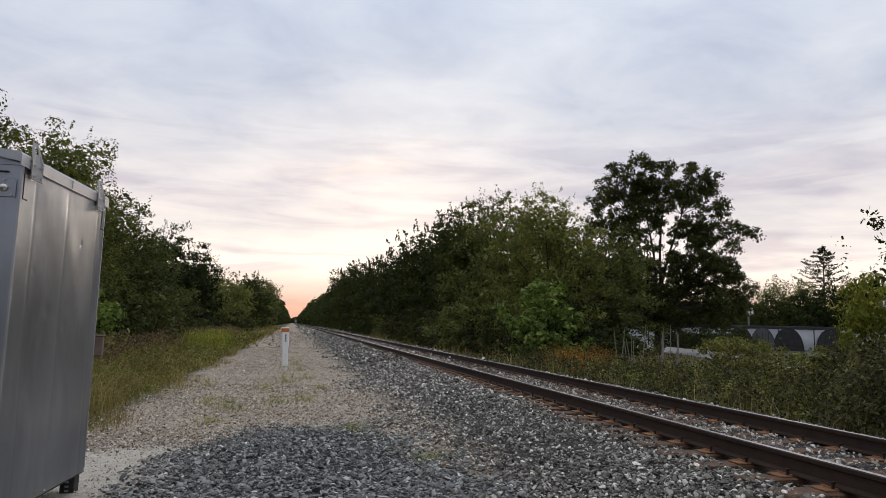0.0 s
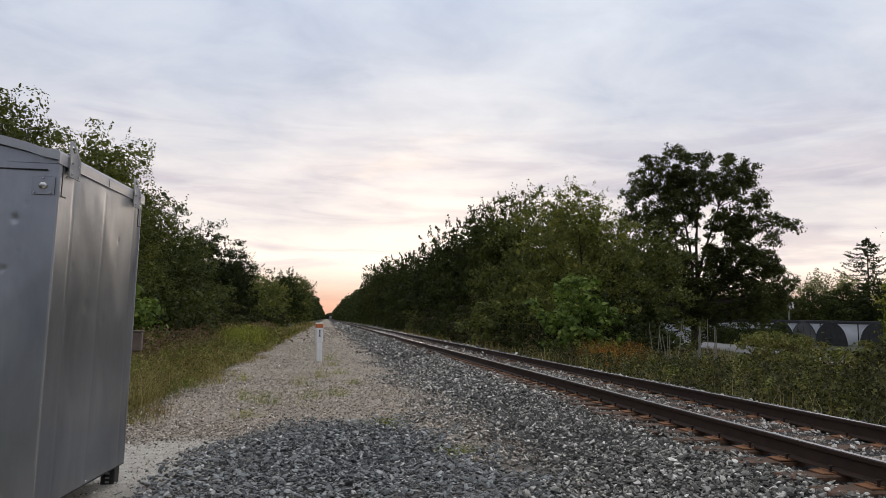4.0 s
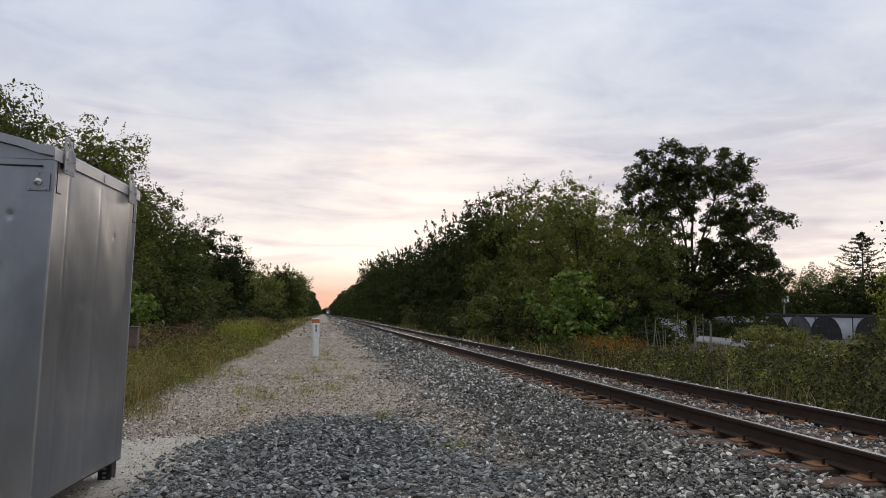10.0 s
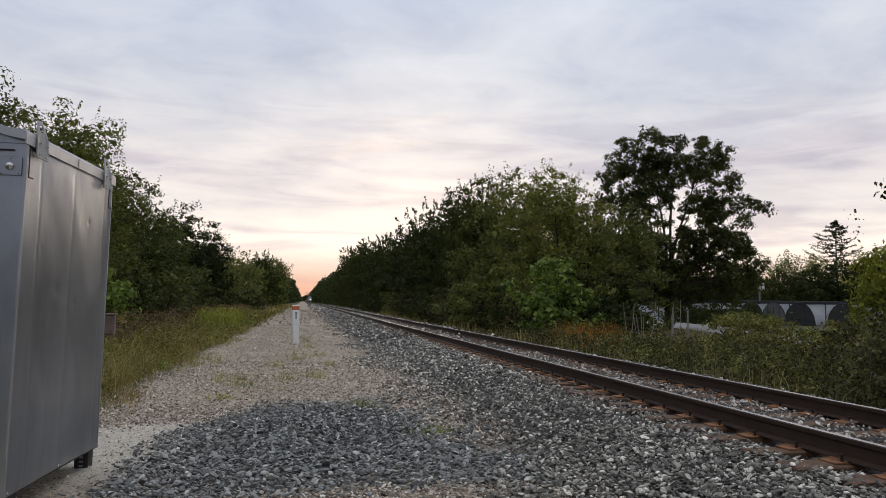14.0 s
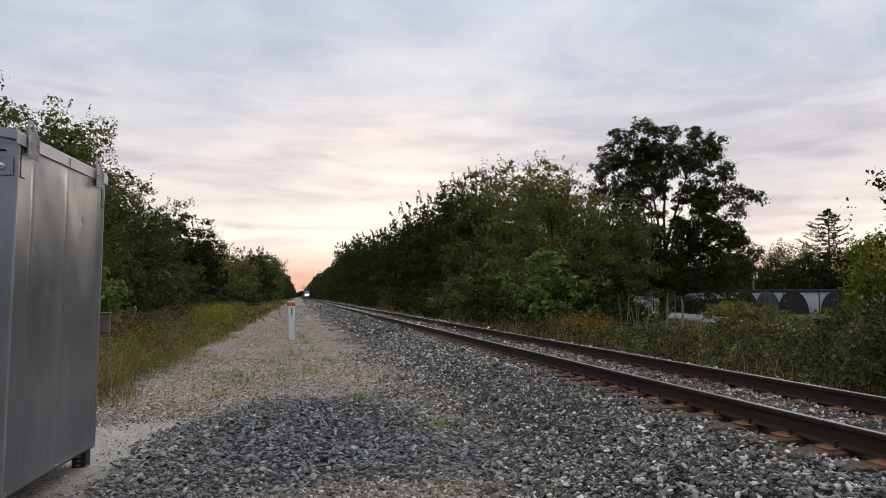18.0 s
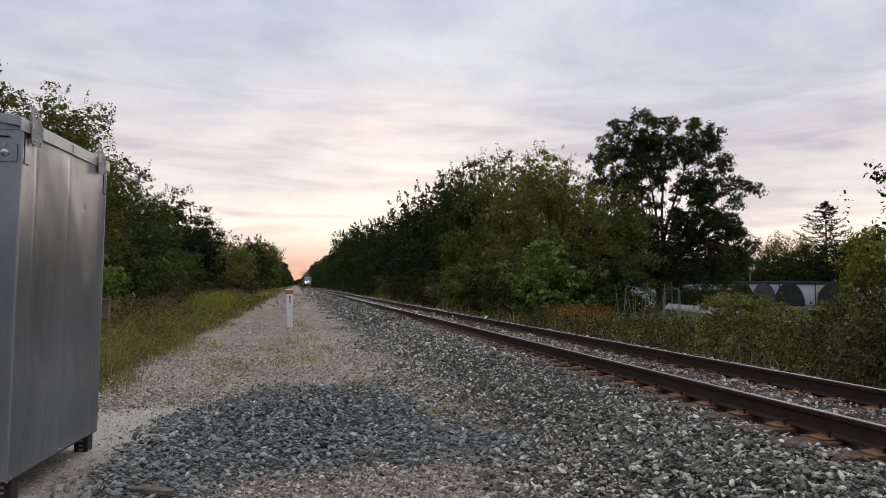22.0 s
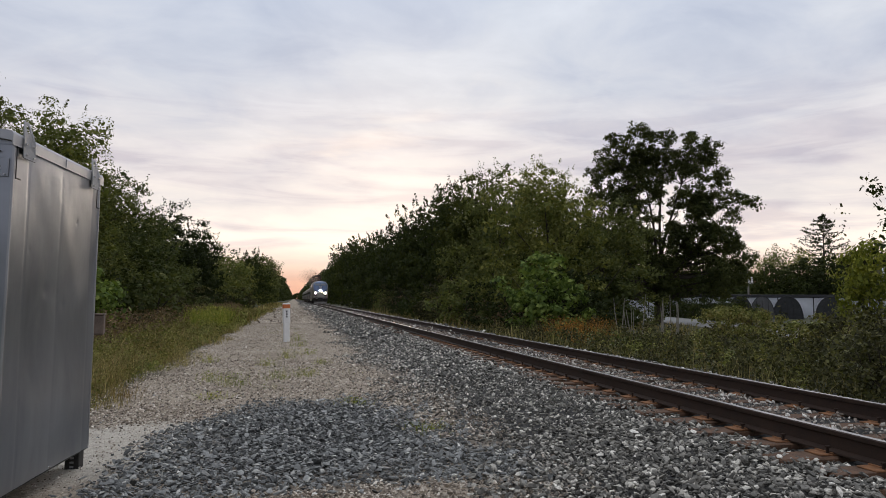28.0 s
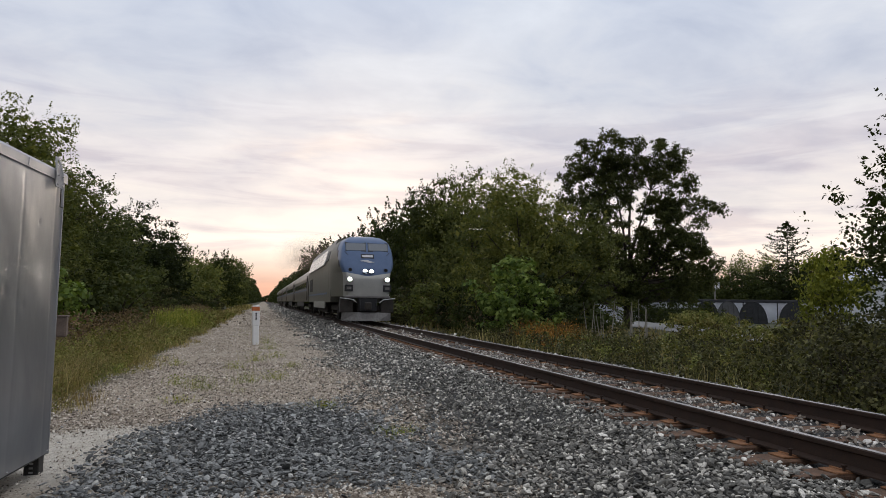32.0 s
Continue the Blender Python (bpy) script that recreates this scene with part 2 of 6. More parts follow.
    return material("trackside_ground", make)


def galvanised(name, low, high, rough=0.34):
    """Weathered bare aluminium sheet: soft streaks down the face, dull patches."""
    def make(k, pos, bsdf):
        streak = k.noise(k.mapped(pos, (7, 7, 0.35)), 1.0, 5, 0.6)
        cloud = k.noise(k.mapped(pos, (1.5, 1.5, 0.9)), 1.3, 4, 0.6, 0.5)
        grain = k.noise(pos, 160, 3, 0.6)
        f = k.mix(0.25, cloud, streak)
        k.link(k.ramp(f, [(0.3, low), (0.7, high)]), bsdf.inputs["Base Color"])
        bsdf.inputs["Metallic"].default_value = 0.82
        grain_way = k.add("ShaderNodeCombineXYZ", X=0.0, Y=0.0, Z=1.0)
        brushed = k.add("ShaderNodeBsdfAnisotropic", Color=(0.75, 0.75, 0.76, 1), Roughness=0.13, Anisotropy=0.92, Rotation=0.0)
        k.link(grain_way.outputs[0], brushed.inputs["Tangent"])
        both = k.add("ShaderNodeMixShader", Fac=0.13)
        k.link(bsdf.outputs[0], both.inputs[1]), k.link(brushed.outputs[0], both.inputs[2])
        k.link(both.outputs[0], k.tree.nodes["Material Output"].inputs["Surface"])
        bsdf.inputs["Coat Weight"].default_value = 0.0
        bsdf.inputs["Coat Roughness"].default_value = 0.07
        k.link(k.math("ADD", k.math("MULTIPLY", f, 0.22), rough - 0.11), bsdf.inputs["Roughness"])
        warp = k.noise(k.mapped(pos, (2.0, 2.0, 1.2)), 2.0, 3, 0.5)
        relief(k, bsdf, k.mix(0.008, warp, grain), 0.2, 0.02)
    return material(name, make)


GROUND = ground_material()
STONE_GREY = islands("ballast_stone", [(0.0, (0.056, 0.053, 0.046)), (0.45, (0.180, 0.172, 0.150)), (0.74, (0.322, 0.305, 0.267)), (0.88, (0.58, 0.55, 0.48)), (1.0, (0.96, 0.92, 0.83))], rough=0.7, bump=0.3)
STONE_DARK = islands("fresh_dark_ballast", [(0.0, (0.060, 0.062, 0.060)), (0.5, (0.200, 0.205, 0.198)), (0.92, (0.37, 0.375, 0.36)), (0.975, (0.56, 0.55, 0.50)), (1.0, (0.88, 0.86, 0.80))], rough=0.65, bump=0.3)
STONE_CRIB = islands("crib_stone", [(0.0, (0.090, 0.066, 0.050)), (0.35, (0.290, 0.250, 0.205)), (0.7, (0.560, 0.520, 0.460)), (1.0, (0.820, 0.790, 0.730))], bump=0.3)
STONE_TAN = islands("road_gravel", [(0.0, (0.120, 0.098, 0.078)), (0.2, (0.250, 0.205, 0.162)), (0.5, (0.410, 0.348, 0.282)), (0.85, (0.650, 0.568, 0.470)), (1.0, (0.880, 0.830, 0.745))], bump=0.3)
RUST = worn("rusty_steel", (0.022, 0.013, 0.009), (0.055, 0.03, 0.019), 0.75, 0.3, 6, 120, 0.3)
RUST_ORANGE = worn("orange_rust", (0.10, 0.045, 0.02), (0.34, 0.155, 0.065), 0.9, 0.0, 14, 150, 0.4)
RAIL_TOP = worn("polished_rail_head", (0.34, 0.325, 0.315), (0.58, 0.56, 0.54), 0.36, 0.9, 3, 60, 0.05)
TIE_WOOD = worn("weathered_tie_timber", (0.045, 0.027, 0.018), (0.19, 0.105, 0.062), 0.9, 0.0, 10, 80, 0.6)
ALU = galvanised("weathered_aluminium", (0.275, 0.287, 0.312), (0.445, 0.46, 0.488), 0.36)
ALU_TRIM = galvanised("aluminium_trim", (0.36, 0.36, 0.37), (0.50, 0.50, 0.505), 0.45)
ALU_DARK = worn("dark_grimy_metal", (0.02, 0.02, 0.02), (0.07, 0.065, 0.06), 0.7, 0.4)
LUG_GREY = worn("dull_grey_aluminium", (0.27, 0.27, 0.275), (0.40, 0.40, 0.405), 0.6, 0.25, 9, 120, 0.15)
STEEL = worn("bright_fixing_steel", (0.55, 0.55, 0.54), (0.75, 0.74, 0.72), 0.25, 1.0, 20, 200, 0.05)
POST_WHITE = worn("white_marker_plastic", (0.80, 0.80, 0.80), (0.93, 0.93, 0.92), 0.5, 0.0, 4, 90, 0.05)
POST_ORANGE = worn("orange_cap_plastic", (0.50, 0.13, 0.035), (0.66, 0.20, 0.06), 0.5, 0.0, 6, 90, 0.05)
BLACK = plain("black_paint", (0.02, 0.02, 0.022), 0.5)
BARK = worn("bark", (0.022, 0.018, 0.013), (0.075, 0.06, 0.045), 0.95, 0.0, 5, 40, 0.8)
LEAF_WOOD = leafage("woodland_leaf", [(0.0, (0.098, 0.112, 0.050)), (0.5, (0.128, 0.147, 0.059)), (0.85, (0.165, 0.183, 0.070)), (1.0, (0.225, 0.224, 0.088))], 0.24)
LEAF_DARK = leafage("dark_tree_leaf", [(0.0, (0.033, 0.043, 0.017)), (0.6, (0.042, 0.055, 0.019)), (1.0, (0.062, 0.074, 0.023))], 0.2)
LEAF_BIG = leafage("broad_tree_leaf", [(0.0, (0.046, 0.055, 0.024)), (0.6, (0.064, 0.075, 0.030)), (1.0, (0.095, 0.105, 0.040))], 0.3, vary=False)
LEAF_BRIGHT = leafage("bright_shrub_leaf", [(0.0, (0.075, 0.115, 0.035)), (0.6, (0.165, 0.230, 0.065)), (1.0, (0.280, 0.340, 0.110))], 0.3, vary=False)
LEAF_YELLOW = leafage("yellow_green_leaf", [(0.0, (0.095, 0.111, 0.024)), (0.6, (0.203, 0.221, 0.042)), (1.0, (0.324, 0.325, 0.072))], 0.3, vary=False)
LEAF_BRUSH = leafage("brush_leaf", [(0.0, (0.032, 0.033, 0.021)), (0.6, (0.078, 0.077, 0.043)), (1.0, (0.160, 0.150, 0.085))], 0.25, vary=False, low=(0.6, 0.55, 0.55), high=(1.3, 1.35, 0.95))
LEAF_BROWN = leafage("brown_undergrowth", [(0.0, (0.105, 0.080, 0.065)), (0.6, (0.225, 0.166, 0.122)), (1.0, (0.340, 0.270, 0.170))], 0.25, vary=False, low=(0.8, 0.7, 0.7), high=(1.15, 1.1, 1.0))
LEAF_WEED = leafage("weed_leaf", [(0.0, (0.100, 0.106, 0.048)), (0.6, (0.220, 0.218, 0.096)), (1.0, (0.400, 0.350, 0.190))], 0.3, vary=False, low=(0.62, 0.50, 0.42), high=(1.15, 1.3, 0.95))
LEAF_PALE = leafage("pale_weed_leaf", [(0.0, (0.072, 0.096, 0.036)), (0.6, (0.156, 0.192, 0.084)), (1.0, (0.504, 0.504, 0.456))], 0.3)
GRASS = leafage("weedy_grass", [(0.0, (0.125, 0.108, 0.066)), (0.45, (0.245, 0.208, 0.122)), (0.8, (0.390, 0.318, 0.200)), (1.0, (0.600, 0.500, 0.360))], 0.3, 0.7, vary=False, low=(0.72, 0.58, 0.48), high=(1.2, 1.3, 0.95))
GRASS_LIME = leafage("fresh_yellow_green_weed", [(0.0, (0.145, 0.180, 0.046)), (0.6, (0.255, 0.290, 0.080)), (1.0, (0.480, 0.430, 0.160))], 0.35, 0.7)
GRASS_RUSSET = leafage("russet_dry_weed", [(0.0, (0.190, 0.100, 0.042)), (0.6, (0.400, 0.195, 0.070)), (1.0, (0.760, 0.340, 0.095))], 0.3, 0.8)
ASPHALT = worn("pale_worn_asphalt", (0.22, 0.22, 0.215), (0.32, 0.315, 0.30), 0.9, 0.0, 1.2, 90, 0.3)


def film_material():
    """White greenhouse film that lets daylight through."""
    def make(k, pos, bsdf):
        n = k.noise(pos, 0.9, 4, 0.6)
        c = k.ramp(n, [(0.3, (0.52, 0.54, 0.58)), (0.7, (0.66, 0.68, 0.72))])
        k.link(c, bsdf.inputs["Base Color"])
        bsdf.inputs["Roughness"].default_value = 0.45
        t = k.add("ShaderNodeBsdfTranslucent")
        k.link(c, t.inputs[0])
        mix = k.add("ShaderNodeMixShader", Fac=0.5)
        k.link(bsdf.outputs[0], mix.inputs[1]), k.link(t.outputs[0], mix.inputs[2])
        k.link(mix.outputs[0], k.tree.nodes["Material Output"].inputs["Surface"])
    return material("white_greenhouse_film", make)

# ---- building helpers ----
rng = np.random.default_rng(7)


def mesh_np(name, verts, faces, mat, face_mats=None, smooth=False):
    """A mesh from arrays; faces all with the same corner count."""
    verts, faces = np.asarray(verts, np.float32), np.asarray(faces, np.int32)
    me = bpy.data.meshes.new(name)
    n, c = faces.shape
    me.vertices.add(len(verts))
    me.vertices.foreach_set("co", verts.ravel())
    me.loops.add(n * c)
    me.loops.foreach_set("vertex_index", faces.ravel())
    me.polygons.add(n)
    me.polygons.foreach_set("loop_start", np.arange(0, n * c, c, dtype=np.int32))
    for m in (mat if isinstance(mat, (list, tuple)) else [mat]):
        me.materials.append(m)
    if face_mats is not None:
        me.polygons.foreach_set("material_index", np.asarray(face_mats, np.int32))
    me.polygons.foreach_set("use_smooth", np.full(n, smooth))
    me.update(calc_edges=True)
    return me


def part(name, bm, mat, parent=None, label="", m=None, smooth=False):
    """Links a bmesh (or a mesh) as one object, under parent."""
    if isinstance(bm, bpy.types.Mesh):
        me = bm
    else:
        me = bpy.data.meshes.new(name)
        bm.normal_update()
        bm.to_mesh(me)
        bm.free()
        for one in (mat if isinstance(mat, (list, tuple)) else [mat]):
            me.materials.append(one)
        if smooth:
            me.polygons.foreach_set("use_smooth", [True] * len(me.polygons))
    ob = new(name, me)
    if parent:
        ob.parent = parent
    if m is not None:
        ob.matrix_basis = m
    if label:
        tagged(ob, label)
    return ob


def box(bm, x0, x1, y0, y1, z0, z1, bevel=0.0, m=None, seg=1, mat=0):
    """A box with rounded edges, added to bm."""
    v = [bm.verts.new(p) for p in ((x0, y0, z0), (x1, y0, z0), (x1, y1, z0), (x0, y1, z0), (x0, y0, z1), (x1, y0, z1), (x1, y1, z1), (x0, y1, z1))]
    f = [bm.faces.new([v[i] for i in q]) for q in ((3, 2, 1, 0), (4, 5, 6, 7), (0, 1, 5, 4), (1, 2, 6, 5), (2, 3, 7, 6), (3, 0, 4, 7))]
    for one in f:
        one.material_index = mat
    if bevel:
        r = bmesh.ops.bevel(bm, geom=list({e for one in f for e in one.edges}), offset=bevel, segments=seg, affect="EDGES", profile=0.5)
        v = list({a for one in r["faces"] for a in one.verts} | {a for a in v if a.is_valid})
    if m is not None:
        bmesh.ops.transform(bm, matrix=m, verts=v)
    return bm


def boxed(*args, **kw):
    return box(bmesh.new(), *args, **kw)


def rod(bm, a, b, r0, r1=None, n=10, caps=True):
    """A tapered rod from a to b."""
    a, b = Vector(a), Vector(b)
    d = b - a
    m = Matrix.Translation((a + b) / 2) @ d.to_track_quat("Z", "Y").to_matrix().to_4x4()
    bmesh.ops.create_cone(bm, cap_ends=caps, segments=n, radius1=r0, radius2=r0 if r1 is None else r1, depth=d.length, matrix=m)
    return bm


def loft(bm, rings, closed=True, caps=True, mat=0):
    """Skins a list of rings of points of equal count."""
    rows = [[bm.verts.new(p) for p in ring] for ring in rings]
    n = len(rows[0])
    for r0, r1 in zip(rows, rows[1:]):
        for i in range(n if closed else n - 1):
            j = (i + 1) % n
            bm.faces.new((r0[i], r0[j], r1[j], r1[i])).material_index = mat
    if caps and closed:
        bm.faces.new(rows[0][::-1]).material_index = mat
        bm.faces.new(rows[-1]).material_index = mat
    return bm


def smoothstep(a, b, v):
    t = np.clip((np.asarray(v, float) - a) / (b - a), 0, 1)
    return t * t * (3 - 2 * t)


TRACK_X, RAIL_Z = 4.92, 0.42


def ground_z(x, y):
    """Height of the ground: level road, ballast bed, low strips beyond."""
    x, y = np.asarray(x, float), np.asarray(y, float)
    z = 0.2 * smoothstep(1.5, 3.2, x) - 0.5 * smoothstep(6.5, 9.0, x) - 0.03 * smoothstep(3.75, 3.95, x) * smoothstep(4.26, 4.16, x)
    z = z - 0.12 * smoothstep(-2.2, -4.0, x) + 0.15 * smoothstep(-6, -12, x)
    z = z + 0.025 * smoothstep(4.16, 4.26, x) * smoothstep(6.6, 6.2, x)
    heap = np.exp(-(((x - 0.3) / 1.6) ** 2 + ((y - 5.5) / 3.6) ** 2) ** 2)
    return z + 0.05 * heap + 0.012 * np.sin(x * 2.1 + y * 0.7) * np.sin(y * 0.9 - x)


def build_ground():
    xs = np.concatenate([-np.geomspace(2500, 14, 16), np.arange(-12, 12, 0.3), np.geomspace(12.5, 2500, 20)])
    ys = np.concatenate([-np.geomspace(800, 10, 8), np.arange(-8, 40, 0.4), np.geomspace(41, 4000, 40)])
    gx, gy = np.meshgrid(xs, ys)
    v = np.stack([gx, gy, ground_z(gx, gy)], -1).reshape(-1, 3)
    nx, ny = len(xs), len(ys)
    i = (np.arange(ny - 1)[:, None] * nx + np.arange(nx - 1)[None, :]).ravel()
    f = np.stack([i, i + 1, i + nx + 1, i + nx], 1)
    tagged(part("ground", mesh_np("ground", v, f, GROUND, smooth=True), None), "pale gravel road beside grey ballast and weedy soil", "ground", kind="structure")


GOLD = (1 + 5 ** 0.5) / 2
ICO_V = np.array([[-1, GOLD, 0], [1, GOLD, 0], [-1, -GOLD, 0], [1, -GOLD, 0], [0, -1, GOLD], [0, 1, GOLD], [0, -1, -GOLD], [0, 1, -GOLD], [GOLD, 0, -1], [GOLD, 0, 1], [-GOLD, 0, -1], [-GOLD, 0, 1]]) / 1.9
CHIP_V = (ICO_V, np.array([[0, 11, 5], [0, 5, 1], [0, 1, 7], [0, 7, 10], [0, 10, 11], [1, 5, 9], [5, 11, 4], [11, 10, 2], [10, 7, 6], [7, 1, 8], [3, 9, 4], [3, 4, 2], [3, 2, 6], [3, 6, 8], [3, 8, 9], [4, 9, 5], [2, 4, 11], [6, 2, 10], [8, 6, 7], [9, 8, 1]]))
OCT_V = (np.array([[1, 0, 0], [0, 1, 0], [-1, 0, 0], [0, -1, 0], [0, 0, 1], [0, 0, -1.0]]), np.array([[0, 1, 4], [1, 2, 4], [2, 3, 4], [3, 0, 4], [1, 0, 5], [2, 1, 5], [3, 2, 5], [0, 3, 5]]))


BLOCK_V = (np.array([[x, y, z] for x in (-1, 1) for y in (-1, 1) for z in (-1, 1)]) * 0.68, np.array([[0, 1, 3], [0, 3, 2], [4, 6, 7], [4, 7, 5], [0, 4, 5], [0, 5, 1], [2, 3, 7], [2, 7, 6], [0, 2, 6], [0, 6, 4], [1, 5, 7], [1, 7, 3]]))


def rocks(points, sizes, flat=0.85, simple=False, base=CHIP_V):
    """Angular stones: arrays of corners and triangles; the better ones are chipped by flat cuts."""
    base, tri = OCT_V if simple else base
    nb = len(base)
    kinds = []
    for _ in range(24):
        b = base * rng.uniform(0.88, 1.12, (nb, 1)) + rng.normal(0, 0.13, (nb, 3))
        if not simple:
            for _ in range(7):
                d = rng.normal(size=3)
                d /= np.linalg.norm(d)
                b = b - np.maximum(b @ d - rng.uniform(0.36, 0.72), 0)[:, None] * d
        kinds.append(b)
    kinds = np.array(kinds)
    n = len(points)
    p = kinds[rng.integers(0, 24, n)] * rng.uniform(0.65, 1.4, (n, 1, 3))
    a = rng.uniform(0, 6.283, n)
    tilt = rng.normal(0, 0.30, (n, 2))
    p[:, :, 2] *= flat
    p[:, :, 2] += p[:, :, 0] * tilt[:, None, 0] + p[:, :, 1] * tilt[:, None, 1]
    c, s = np.cos(a)[:, None], np.sin(a)[:, None]
    x, y = p[:, :, 0] * c - p[:, :, 1] * s, p[:, :, 0] * s + p[:, :, 1] * c
    p = np.stack([x, y, p[:, :, 2]], -1) * sizes[:, None, None] + points[:, None, :]
    f = tri[None] + (np.arange(n) * nb)[:, None, None]
    return p.reshape(-1, 3), f.reshape(-1, 3)


def leaf_quads(points, size, up=0.4, out=None):
    """Small folded leaves at points, four corners each; out: the way each one faces, about."""
    n = len(points)
    size = np.broadcast_to(size, n)
    nrm = rng.normal(size=(n, 3)) + [0, 0, up * 2]
    if out is not None:
        nrm = nrm * 0.30 + out
    nrm /= np.linalg.norm(nrm, axis=1)[:, None] + 1e-6
    d = rng.normal(size=(n, 3)) + [0, 0, -0.5]
    d -= nrm * np.sum(d * nrm, axis=1)[:, None]
    d /= np.linalg.norm(d, axis=1)[:, None] + 1e-6
    side = np.cross(d, nrm)
    s = size[:, None]
    w = rng.uniform(0.42, 0.75, (n, 1))
    tip, base = points + d * s * 0.55, points - d * s * 0.45
    mid = points + d * s * 0.05 - nrm * s * 0.08
    l, r = mid + side * s * w * 0.55 + nrm * s * 0.1, mid - side * s * w * 0.55 + nrm * s * 0.1
    v = np.stack([base, r, tip, l], 1).reshape(-1, 3)
    return v, np.arange(4 * n).reshape(n, 4)


def blades(points, height, width, lean=0.35):
    """Grass blades: two stacked quads each, the upper one narrowing."""
    n = len(points)
    height, width = np.broadcast_to(height, n)[:, None], np.broadcast_to(width, n)[:, None]
    a = rng.uniform(0, 6.283, n)
    side = np.stack([np.cos(a), np.sin(a), 0 * a], 1)
    b = rng.uniform(0, 6.283, n)
    off = np.stack([np.cos(b), np.sin(b), 0 * b], 1) * np.abs(rng.normal(0, lean, (n, 1))) * height
    up = np.array([[0, 0, 1.0]])
    p1 = points + up * height * 0.55 + off * 0.3
    p2 = points + up * height * 0.97 + off
    v = np.stack([points - side * width, points + side * width, p1 + side * width * 0.8, p1 - side * width * 0.8, p2 + side * width * 0.15, p2 - side * width * 0.15], 1).reshape(-1, 3)
    i = np.arange(n)[:, None] * 6
    f = np.concatenate([i + [[0, 1, 2, 3]], i + [[3, 2, 4, 5]]])
    return v, f


def tubes(paths, n=6):
    """Tapered limbs; paths are lists of (point, radius)."""
    vs, fs, k = [], [], 0
    ang = np.linspace(0, 2 * np.pi, n, endpoint=False)
    for path in paths:
        for i, (p, r) in enumerate(path):
            p = np.asarray(p, float)
            q = np.asarray(path[min(i + 1, len(path) - 1)][0]) - np.asarray(path[max(i - 1, 0)][0])
            q = q / (np.linalg.norm(q) + 1e-9)
            a = np.cross(q, [0.3, 1, 0.2])
            a /= np.linalg.norm(a) + 1e-9
            b = np.cross(q, a)
            vs.append(p + r * (np.cos(ang)[:, None] * a + np.sin(ang)[:, None] * b))
            if i:
                j = np.arange(n)
                lo, hi = k + (i - 1) * n, k + i * n
                fs.append(np.stack([lo + j, lo + (j + 1) % n, hi + (j + 1) % n, hi + j], 1))
        k += len(path) * n
    return np.concatenate(vs), np.concatenate(fs)


